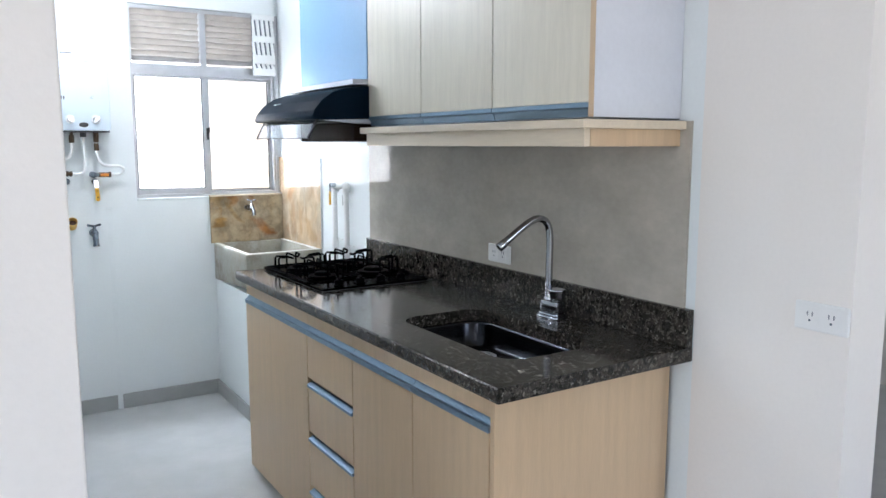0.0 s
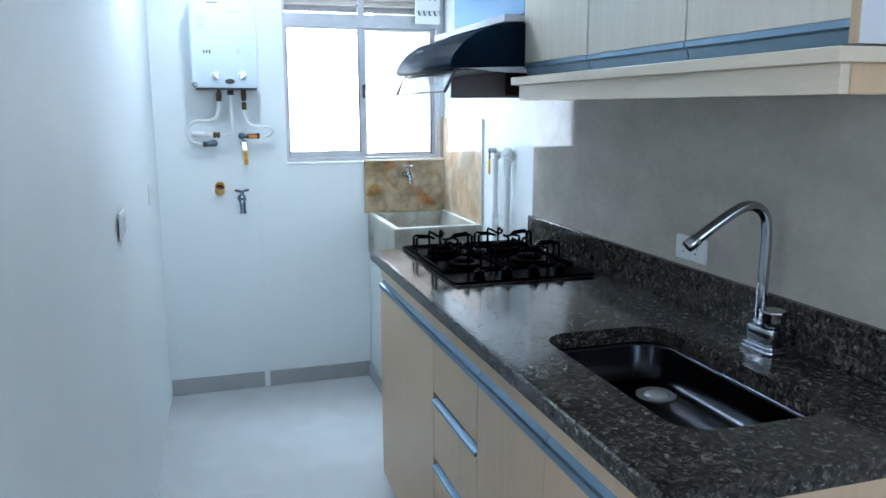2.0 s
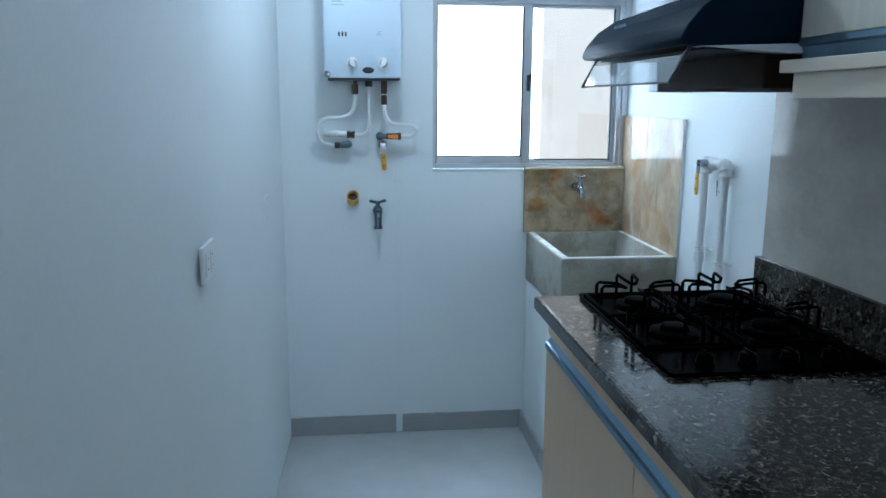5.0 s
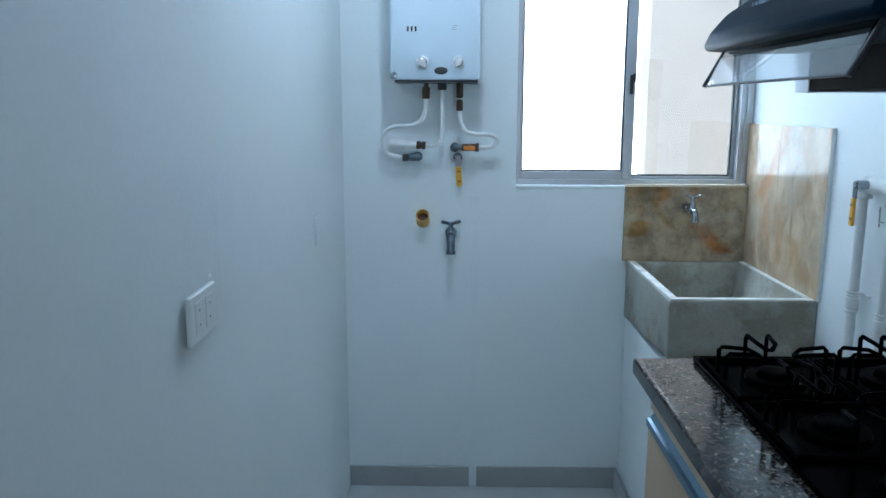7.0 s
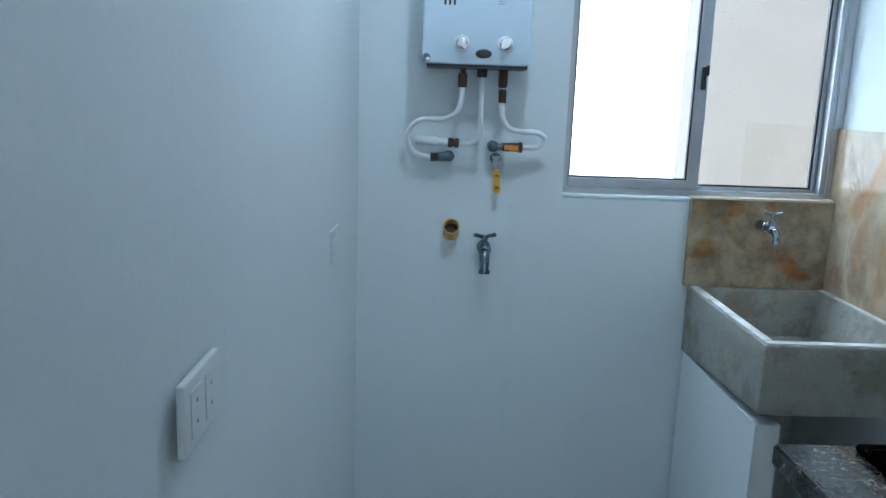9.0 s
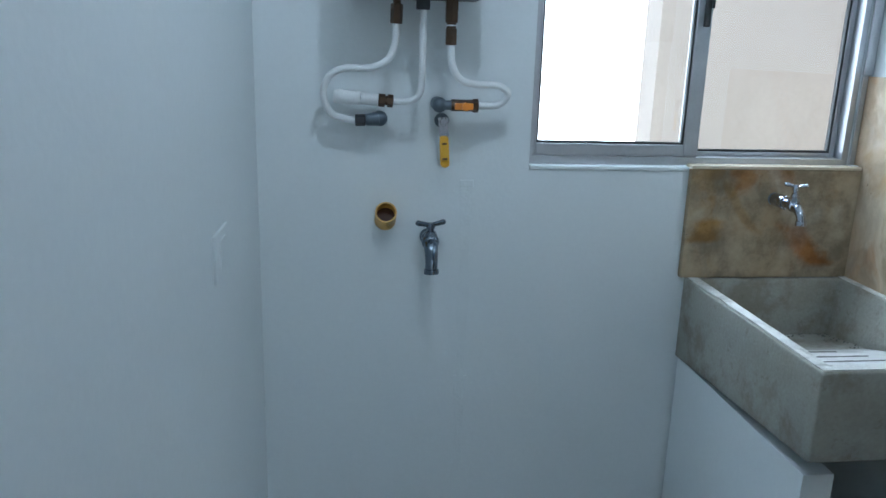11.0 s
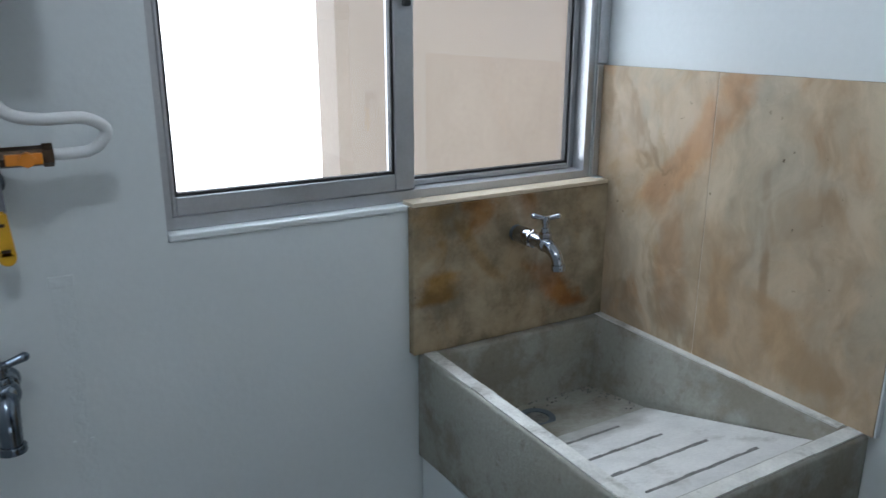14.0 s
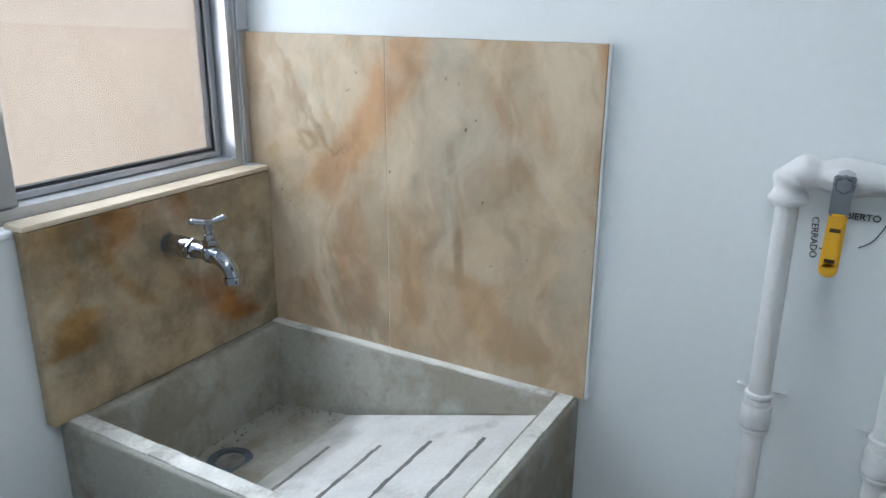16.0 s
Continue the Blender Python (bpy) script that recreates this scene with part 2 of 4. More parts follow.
stained(CONCRETE_PALE, (0.20, 0.18, 0.14), 12.0, 0.54, 0.55)
WASHBOARD = material("worn washboard concrete", (0.66, 0.65, 0.63), rough=0.7, vary=0.16, scale=16, fine=180, bump=0.04)
stained(WASHBOARD, (0.24, 0.22, 0.18), 10.0, 0.56, 0.4)


def wears_off(m, tone, start, end):
    """Lets a worn surface pass into the bare one, raggedly, along y."""
    n, l = m.node_tree.nodes, m.node_tree.links
    b = n["Principled BSDF"]
    geo = [x for x in n if x.type == "NEW_GEOMETRY"][0]
    cut, rag, add, mr, mix = n.new("ShaderNodeSeparateXYZ"), n.new("ShaderNodeTexNoise"), n.new("ShaderNodeMath"), n.new("ShaderNodeMapRange"), n.new("ShaderNodeMix")
    rag.inputs["Scale"].default_value, rag.inputs["Detail"].default_value = 14, 6
    l.new(geo.outputs["Position"], cut.inputs[0])
    l.new(geo.outputs["Position"], rag.inputs["Vector"])
    add.operation, add.inputs[1].default_value = "MULTIPLY_ADD", 0.16
    l.new(rag.outputs[0], add.inputs[0])
    l.new(cut.outputs["Y"], add.inputs[2])
    mr.inputs["From Min"].default_value, mr.inputs["From Max"].default_value = start + 0.08, end + 0.08
    l.new(add.outputs[0], mr.inputs["Value"])
    mix.data_type = "RGBA"
    mix.inputs["B"].default_value = (*tone, 1)
    l.new(mr.outputs[0], mix.inputs["Factor"])
    l.new(b.inputs["Base Color"].links[0].from_socket, mix.inputs["A"])
    l.new(mix.outputs["Result"], b.inputs["Base Color"])


wears_off(WASHBOARD, (0.30, 0.295, 0.27), -0.27, -0.20)
GROOVE = material("dirt in grooves", (0.19, 0.185, 0.175), rough=0.9, vary=0.4, scale=60, fine=300, bump=0.1)
OAK = material("pale oak laminate", (0.56, 0.41, 0.26), rough=0.38, vary=0.085, scale=5, fine=40, bump=0.006, stretch=(9, 9, 0.6))
OAK_PALE = material("washed oak laminate", (0.68, 0.64, 0.54), rough=0.35, vary=0.08, scale=5, fine=40, bump=0.006, stretch=(9, 9, 0.6))
OAK_STRIP = material("cream oak laminate", (0.66, 0.57, 0.44), rough=0.35, vary=0.07, scale=5, fine=40, bump=0.006, stretch=(9, 0.6, 9))
FILM_BLUE = material("sky blue laminate", (0.19, 0.36, 0.58), rough=0.35, vary=0.05, scale=4, fine=60, bump=0.006)
PANEL_WHITE = material("white carcass laminate", (0.66, 0.69, 0.76), rough=0.4, vary=0.05, scale=5, fine=80, bump=0.006)
ALU = material("brushed aluminium", (0.22, 0.31, 0.41), rough=0.44, metal=0.9, vary=0.08, scale=12, fine=200, bump=0.01, stretch=(1, 0.15, 1))
WINDOW_ALU = material("anodised window aluminium", (0.50, 0.51, 0.53), rough=0.38, metal=0.75, vary=0.1, scale=15, fine=180, bump=0.01)
LOUVRE = material("dusty aluminium louvre", (0.40, 0.385, 0.365), rough=0.5, metal=0.3, vary=0.15, scale=18, fine=200, bump=0.02)
RUBBER = material("black rubber", (0.02, 0.02, 0.02), rough=0.6, vary=0.2, scale=30, fine=200, bump=0.02)
CHROME = material("polished chrome", (0.38, 0.40, 0.44), rough=0.06, metal=1.0, vary=0.03, scale=20, fine=200, bump=0, rough_vary=0.03)
CHROME_DULL = material("dull dark chrome", (0.17, 0.20, 0.24), rough=0.16, metal=1.0, vary=0.1, scale=30, fine=200, bump=0, rough_vary=0.05)
# Near-black: the bowl's shade and dark reflections are put into the steel's colour.
STEEL_SHADED = material("shaded stainless steel", (0.032, 0.034, 0.04), rough=0.2, metal=1.0, vary=0.1, scale=14, fine=300, bump=0.004)
# The drain's glint is put into this bright colour; heater grips are silvery.
STEEL_BRIGHT = material("bright steel for drain glint and grips", (0.72, 0.73, 0.75), rough=0.25, metal=0.6, vary=0.05, scale=14, fine=300, bump=0.004)
IRON = material("black enamelled iron", (0.0015, 0.0015, 0.0018), rough=0.45, shine=0.005, vary=0.3, scale=30, fine=260, bump=0.03)
BLACK_GLASS = material("black tempered glass", (0.0006, 0.0006, 0.0008), rough=0.2, shine=0.003, vary=0.2, scale=10, fine=200, bump=0, rough_vary=0.02)
HOOD_BLACK = material("glossy black hood paint", (0.004, 0.013, 0.027), rough=0.45, shine=0.03, vary=0.1, scale=12, fine=200, bump=0, rough_vary=0.01)
HOOD_FILTER = material("brown grease filter", (0.022, 0.012, 0.008), rough=0.7, metal=0.0, vary=0.2, scale=20, fine=200, bump=0.0, shine=0.05)
HEATER_WHITE = material("white enamelled steel", (0.66, 0.75, 0.83), shine=0.3, rough=0.5, vary=0.02, scale=6, fine=160, bump=0.004)
DARK = material("dark plastic", (0.03, 0.03, 0.035), rough=0.4, vary=0.2, scale=20, fine=200, bump=0.02)
WHITE_PLASTIC = material("white plastic", (0.78, 0.79, 0.79), rough=0.35, vary=0.03, scale=15, fine=200, bump=0.005)
HOSE = material("white flexible hose", (0.80, 0.81, 0.81), rough=0.4, vary=0.04, scale=20, fine=300, bump=0.03)
BRASS = material("dark aged brass", (0.085, 0.055, 0.034), rough=0.4, metal=0.7, vary=0.3, scale=30, fine=300, bump=0.05)
GREY_FITTING = material("grey metal fitting", (0.13, 0.16, 0.19), rough=0.45, metal=0.5, vary=0.15, scale=30, fine=200, bump=0.03)
YELLOW = material("yellow vinyl lever", (0.72, 0.40, 0.02), rough=0.35, vary=0.1, scale=30, fine=200, bump=0.01)
YELLOW_PIPE = material("ochre drain pipe", (0.62, 0.36, 0.06), rough=0.45, vary=0.12, scale=30, fine=200, bump=0.01)
PIPE_PAINT = material("painted gas pipe", (0.74, 0.75, 0.75), rough=0.45, vary=0.05, scale=25, fine=200, bump=0.05)
INK = material("black ink", (0.02, 0.02, 0.02), rough=0.6, vary=0.2, scale=40, fine=200, bump=0)
LABEL_WHITE = material("white label", (0.8, 0.8, 0.8), rough=0.4, vary=0.02, scale=40, fine=200, bump=0)
GLASS = clear("window glass")
VISOR_GLASS = clear("smoked visor glass", (0.62, 0.65, 0.68))
PRINT = material("pale grey print", (0.42, 0.48, 0.54), rough=0.5, vary=0.04, scale=40, fine=200, bump=0)
ORANGE = material("orange valve enamel", (0.72, 0.24, 0.01), rough=0.35, vary=0.1, scale=30, fine=200, bump=0.01)
PIPE_INSIDE = material("shaded ochre pipe wall", (0.07, 0.025, 0.006), rough=0.6, vary=0.2, scale=30, fine=200, bump=0.01)
CREAM_STONE = material("pale cream stone edge", (0.64, 0.55, 0.42), rough=0.25, vary=0.12, scale=14, fine=120, bump=0.004)
HOOD_PLATE = material("dark grey hood plate", (0.025, 0.027, 0.032), rough=0.5, vary=0.1, scale=14, fine=120, bump=0.004, shine=0.1)
PLASTER_OUT = material("sunlit beige render", (0.36, 0.30, 0.245), rough=0.9, vary=0.1, scale=2.5, fine=60, bump=0)
# Emission stands in for a sunlit white wall and adds light indoors.
BACKDROP_GLOW = bpy.data.materials.new("glowing white backdrop")
BACKDROP_GLOW.use_nodes = True
BACKDROP_GLOW.node_tree.nodes["Principled BSDF"].inputs["Emission Color"].default_value = (1, 0.99, 0.97, 1)
BACKDROP_GLOW.node_tree.nodes["Principled BSDF"].inputs["Emission Strength"].default_value = 3.5

# ---- mesh helpers ----


def origin(ob):
    at = Vector()
    while ob:
        at, ob = at + ob.location, ob.parent
    return at


def part(name, bm, mat, parent=None, label="", smooth=False):
    """Links a bmesh given in world metres as one mesh under its thing."""
    me = bpy.data.meshes.new(name)
    shift = origin(parent)
    bmesh.ops.translate(bm, vec=-shift, verts=bm.verts)
    bmesh.ops.recalc_face_normals(bm, faces=bm.faces)
    if smooth:
        for f in bm.faces:
            f.smooth = True
        for e in bm.edges:
            if len(e.link_faces) == 2 and e.calc_face_angle(0) > 0.7:
                e.smooth = False
    bm.to_mesh(me)
    bm.free()
    me.materials.append(mat)
    ob = new(name, me)
    ob.parent = parent
    if label:
        ob["label"] = label
    return ob


def thing(name, at, label, category, group=""):
    ob = new(name)
    ob.empty_display_size = 0.05
    ob.location = at
    return tagged(ob, label, category, group)


def box(x0, x1, y0, y1, z0, z1, bevel=0.0, segments=2, bm=None):
    one = bmesh.new()
    bmesh.ops.create_cube(one, size=1.0, matrix=Matrix.LocRotScale(((x0 + x1) / 2, (y0 + y1) / 2, (z0 + z1) / 2), None, (abs(x1 - x0), abs(y1 - y0), abs(z1 - z0))))
    if bevel:
        bmesh.ops.bevel(one, geom=one.edges[:], offset=bevel, segments=segments, profile=0.5, affect="EDGES")
    return merged(one, bm)


def merged(one, bm):
    if bm is None:
        return one
    me = bpy.data.meshes.new("t")
    one.to_mesh(me)
    one.free()
    bm.from_mesh(me)
    bpy.data.meshes.remove(me)
    return bm


def rod(a, b, r0, r1=None, sides=20, bm=None, bevel=0.0):
    """A cylinder or cone from a to b."""
    a, b = Vector(a), Vector(b)
    one = bmesh.new()
    turn = (b - a).to_track_quat("Z", "Y").to_matrix().to_4x4()
    bmesh.ops.create_cone(one, cap_ends=True, segments=sides, radius1=r0, radius2=r0 if r1 is None else r1, depth=(b - a).length, matrix=Matrix.Translation((a + b) / 2) @ turn)
    if bevel:
        edges = [e for e in one.edges if any(len(f.verts) > 4 for f in e.link_faces)]
        bmesh.ops.bevel(one, geom=edges, offset=bevel, segments=2, profile=0.5, affect="EDGES")
    return merged(one, bm)


def ring(centre, axis, outer, inner, depth, sides=28, bm=None):
    """An open tube, from centre along axis."""
    one = bmesh.new()
    turn = Vector(axis).to_track_quat("Z", "Y").to_matrix()
    loops = []
    for r, h in ((outer, 0), (outer, depth), (inner, depth), (inner, 0)):
        loops.append([one.verts.new(Vector(centre) + turn @ Vector((r * math.cos(2 * math.pi * i / sides), r * math.sin(2 * math.pi * i / sides), h))) for i in range(sides)])
    for k in range(4):
        for i in range(sides):
            one.faces.new((loops[k][i], loops[k][(i + 1) % sides], loops[(k + 1) % 4][(i + 1) % sides], loops[(k + 1) % 4][i]))
    return merged(one, bm)


def ball(centre, r, scale=(1, 1, 1), bm=None, sides=20):
    one = bmesh.new()
    bmesh.ops.create_uvsphere(one, u_segments=sides, v_segments=sides // 2, radius=r, matrix=Matrix.LocRotScale(centre, None, scale))
    return merged(one, bm)


def smooth_path(points, steps=8):
    """A Catmull-Rom line through the points."""
    p = [Vector(q) for q in points]
    p = [2 * p[0] - p[1], *p, 2 * p[-1] - p[-2]]
    out = []
    for i in range(1, len(p) - 2):
        for s in range(steps):
            t = s / steps
            out.append(0.5 * (2 * p[i] + (p[i + 1] - p[i - 1]) * t + (2 * p[i - 1] - 5 * p[i] + 4 * p[i + 1] - p[i + 2]) * t * t + (3 * p[i] - p[i - 1] - 3 * p[i + 1] + p[i + 2]) * t ** 3))
    return [*out, p[-2]]


def tube(points, r, sides=12, bm=None, smooth=True, steps=8):
    """A pipe along a line; r may be a number or a function of the share of its length."""
    path = smooth_path(points, steps) if smooth else [Vector(q) for q in points]
    one = bmesh.new()
    loops, up = [], None
    for i, q in enumerate(path):
        way = (path[min(i + 1, len(path) - 1)] - path[max(i - 1, 0)]).normalized()
        up = (way.orthogonal() if up is None else up - way * up.dot(way)).normalized()
        side = way.cross(up)
        radius = r(i / (len(path) - 1)) if callable(r) else r
        loops.append([one.verts.new(q + radius * (math.cos(2 * math.pi * k / sides) * up + math.sin(2 * math.pi * k / sides) * side)) for k in range(sides)])
    for a, b in zip(loops, loops[1:]):
        for k in range(sides):
            one.faces.new((a[k], a[(k + 1) % sides], b[(k + 1) % sides], b[k]))
    one.faces.new(loops[0])
    one.faces.new(loops[-1])
    return merged(one, bm)


def prism(outline, axis, a, b, bevel=0.0, bm=None):
    """An outline of 2D points pulled along an axis from a to b. x: points are (y, z); y: (x, z); z: (x, y)."""
    one = bmesh.new()

    def at(u, v, w):
        return {"x": (w, u, v), "y": (u, w, v), "z": (u, v, w)}[axis]

    low, high = [one.verts.new(at(u, v, a)) for u, v in outline], [one.verts.new(at(u, v, b)) for u, v in outline]
    one.faces.new(low)
    one.faces.new(high)
    for i in range(len(outline)):
        j = (i + 1) % len(outline)
        one.faces.new((low[i], low[j], high[j], high[i]))
    if bevel:
        bmesh.ops.recalc_face_normals(one, faces=one.faces)
        bmesh.ops.bevel(one, geom=one.edges[:], offset=bevel, segments=2, profile=0.5, affect="EDGES")
    return merged(one, bm)


def rounded(x0, x1, y0, y1, r, steps=6):
    """A rounded rectangle's outline."""
    out = []
    for cx, cy, a in ((x1 - r, y1 - r, 0), (x0 + r, y1 - r, 90), (x0 + r, y0 + r, 180), (x1 - r, y0 + r, 270)):
        for s in range(steps + 1):
            t = radians(a + 90 * s / steps)
            out.append((cx + r * math.cos(t), cy + r * math.sin(t)))
    return out


def slab_with_hole(outer, inner, z0, z1, bm=None):
    """A plate between two heights with a hole through it."""
    one = bmesh.new()
    rows = []
    for z in (z0, z1):
        edges, loops = [], []
        for line in (outer, inner):
            v = [one.verts.new((x, y, z)) for x, y in line]
            edges += [one.edges.new((v[i], v[(i + 1) % len(v)])) for i in range(len(v))]
            loops.append(v)
        bmesh.ops.triangle_fill(one, edges=edges, use_beauty=True)
        rows.append(loops)
    for low, high in zip(*rows):
        for i in range(len(low)):
            j = (i + 1) % len(low)
            one.faces.new((low[i], low[j], high[j], high[i]))
    return merged(one, bm)


def writing(name, text, size, m, mat, parent):
    """Flat letters as a mesh part."""
    data = bpy.data.curves.new(name, "FONT")
    data.body, data.size, data.align_x, data.align_y, data.extrude = text, size, "CENTER", "CENTER", 0.0004
    tmp = new(name, data)
    bpy.context.view_layer.update()
    me = bpy.data.meshes.new_from_object(tmp)
    bpy.data.objects.remove(tmp)
    me.transform(Matrix.Translation(-origin(parent)) @ m)
    me.materials.clear()
    me.materials.append(mat)
    ob = new(name, me)
    ob.parent = parent
    return ob


def structure(name, bm, mat, label, category):
    return tagged(part(name, bm, mat), label, category, kind="structure")


# ---- the room ----
CEIL = 2.36
LEFT0, LEFT1, LEFT_END = -1.432, -1.503, -3.15
WIN_X0, WIN_X1, WIN_Z0, WIN_Z1 = -0.822, -0.028, 1.138, 2.175

structure("floor", box(-4.2, 3.2, -7.4, 0.16, -0.12, 0.0), FLOOR, "pale grey glossy ceramic floor of kitchen and laundry", "floor")
structure("ceiling", box(-4.2, 3.2, -7.55, 0.16, CEIL, CEIL + 0.14), CEILING, "plain white painted ceiling", "ceiling")
wall = bmesh.new()
box(-1.75, WIN_X0, 0, 0.15, 0, CEIL, bm=wall)
box(WIN_X1, 0.0, 0, 0.074, 0, 1.1555, bm=wall)
box(WIN_X1, 0.0, 0.0195, 0.074, 1.1555, CEIL, bm=wall)
box(WIN_X0, WIN_X1, 0, 0.15, 0, WIN_Z0, bm=wall)
box(WIN_X0, WIN_X1, 0, 0.15, WIN_Z1, CEIL, bm=wall)
structure("wall_north", wall, WALL, "white painted laundry wall with a sliding window", "wall")
structure("wall_east_end", box(0, 0.14, -3.45, -3.03, 0, CEIL), WALL_LIVING, "warm white painted end of the kitchen wall", "wall")
structure("wall_east", box(0, 0.14, -3.03, 0.074, 0, CEIL), WALL, "white painted wall behind the kitchen counter", "wall")
swell = []
for i in range(41):
    y = LEFT_END * (i / 40)
    x = LEFT0 + (LEFT1 - LEFT0) * i / 40
    x += 0.006 * math.exp(-((y + 1.3) / 0.13) ** 2) - 0.002 * math.exp(-((y + 0.62) / 0.22) ** 2) + 0.0015 * math.sin(y * 5.1)
    swell.append((x, y))
west_bm = prism([*swell, (LEFT1 - 0.13, LEFT_END), (LEFT0 - 0.13, 0.0)], "z", 0, CEIL)
structure("wall_west", west_bm, WALL, "white painted side wall of the kitchen passage", "wall")
structure("wall_west_end", box(LEFT1 - 0.13, LEFT1, LEFT_END - 0.012, LEFT_END, 0, CEIL, bevel=0.003), WALL_LIVING, "warm white painted end of the passage wall", "wall")
structure("wall_living_east", box(3.0, 3.15, -7.4, 0.15, 0, CEIL), WALL_LIVING, "plain white living room wall", "wall")
structure("wall_living_return", box(0.14, 3.0, -0.9, -0.75, 0, CEIL), WALL_LIVING, "plain white living room wall", "wall")
# Unseen wall; the opening is put where the assumed window light stands.
west = bmesh.new()
box(-4.15, -4.0, -7.4, -5.3, 0, CEIL, bm=west)
box(-4.15, -4.0, -3.1, -1.0, 0, CEIL, bm=west)
box(-4.15, -4.0, -5.3, -3.1, 0, 0.8, bm=west)
box(-4.15, -4.0, -5.3, -3.1, 2.2, CEIL, bm=west)
structure("wall_living_west", west, WALL_LIVING, "unseen white living room wall with an added window opening", "wall")
structure("wall_living_north", box(-4.0, LEFT1 - 0.13, -2.4, -2.25, 0, CEIL), WALL_LIVING, "plain white living room wall", "wall")
# Unseen wall; its opening is added for the fill light.
south = bmesh.new()
box(-4.0, -0.8, -7.55, -7.4, 0, CEIL, bm=south)
box(1.4, 3.0, -7.55, -7.4, 0, CEIL, bm=south)
box(-0.8, 1.4, -7.55, -7.4, 0, 0.8, bm=south)
box(-0.8, 1.4, -7.55, -7.4, 2.2, CEIL, bm=south)
structure("wall_living_south", south, WALL_LIVING, "unseen white living room wall with an added window opening", "wall")

# skirting tiles along the laundry walls, each a piece of its own
skirt = tagged(new("baseboard"), "grey ceramic skirting tiles along the laundry walls", "baseboard", kind="structure")
PATCH_X = -0.965
for x0, x1 in ((LEFT0 + 0.002, PATCH_X - 0.014), (PATCH_X + 0.014, -0.424)):
    part("tile", box(x0, x1, -0.011, -0.001, 0.001, 0.082, bevel=0.002), SKIRTING, skirt)
for y0, y1 in ((-0.37, -0.013), (-0.575, -0.373)):
    part("tile", box(-0.434, -0.424, y0, y1, 0.001, 0.082, bevel=0.002), SKIRTING, skirt)

# a filled chase down the wall under the gas valve
chase = bmesh.new()
for i in range(14):
    z0, z1 = 0.002 + i * 0.0785, 0.002 + (i + 1) * 0.0785
    w = 0.012 + 0.003 * math.sin(i * 2.1)
    box(PATCH_X - w, PATCH_X + w, -0.0016, 0.0, z0, z1, bm=chase)
tagged(part("wall_patch", chase, PATCH), "thin filled vertical chase in the white wall", "wall patch", kind="structure")

# ---- window ----
win = tagged(new("window_1"), "aluminium sliding window with two louvred vents above", "window", kind="structure")
FY0, FY1 = 0.02, 0.075
TRANSOM0, TRANSOM1 = 1.812, 1.872
MULLION = -0.428
fr = bmesh.new()
box(WIN_X0 + 0.001, WIN_X0 + 0.013, FY0, FY1, WIN_Z0 + 0.012, WIN_Z1 - 0.001, bm=fr)
box(WIN_X1 - 0.016, WIN_X1 - 0.001, FY0, FY1, WIN_Z0 + 0.012, WIN_Z1 - 0.001, bm=fr)
box(WIN_X0 + 0.013, WIN_X1 - 0.016, FY0, FY1, WIN_Z0 + 0.012, WIN_Z0 + 0.03, bm=fr)
box(WIN_X0 + 0.013, WIN_X1 - 0.016, FY0, FY1, TRANSOM0, TRANSOM1, bm=fr)
box(WIN_X0 + 0.013, WIN_X1 - 0.016, FY0, FY1, WIN_Z1 - 0.02, WIN_Z1 - 0.001, bm=fr)
box(MULLION - 0.02, MULLION + 0.012, FY0, FY1, TRANSOM1, WIN_Z1 - 0.02, bm=fr)
frame_ob = part("window_frame", fr, WINDOW_ALU, win)


def sash(x0, x1, y0, y1, low, side, name):
    bm = bmesh.new()
    z0, z1 = WIN_Z0 + 0.031, TRANSOM0 - 0.001
    box(x0, x0 + side[0], y0, y1, z0, z1, bevel=0.002, bm=bm)
    box(x1 - side[1], x1, y0, y1, z0, z1, bevel=0.002, bm=bm)
    box(x0 + side[0], x1 - side[1], y0, y1, z0, z0 + low, bevel=0.002, bm=bm)
    box(x0 + side[0], x1 - side[1], y0, y1, z1 - 0.012, z1, bevel=0.002, bm=bm)
    s = part(name, bm, WINDOW_ALU, win)
    seal = bmesh.new()
    for a, b, c, d in ((x0 + side[0], x0 + side[0] + 0.004, z0 + low, z1 - 0.012), (x1 - side[1] - 0.005, x1 - side[1], z0 + low, z1 - 0.012), (x0 + side[0] + 0.004, x1 - side[1] - 0.005, z0 + low, z0 + low + 0.005)):
        box(a, b, y0 + 0.004, y1 - 0.004, c, d, bm=seal)
    part("seal", seal, RUBBER, s)
    p = part("pane", box(x0 + side[0] + 0.001, x1 - side[1] - 0.001, (y0 + y1) / 2 - 0.002, (y0 + y1) / 2 + 0.002, z0 + low, z1 - 0.012), GLASS, s)
    p.visible_shadow = False
    return s


front_sash = sash(WIN_X0 + 0.014, -0.41, 0.024, 0.046, 0.028, (0.006, 0.036), "sash")
sash(-0.44, WIN_X1 - 0.017, 0.050, 0.072, 0.010, (0.03, 0.012), "sash")
latch = box(-0.432, -0.42, 0.010, 0.024, 1.465, 1.53, bevel=0.003)
box(-0.424, -0.414, 0.006, 0.016, 1.505, 1.535, bevel=0.003, bm=latch)
part("latch", latch, RUBBER, front_sash, "black plastic latch")
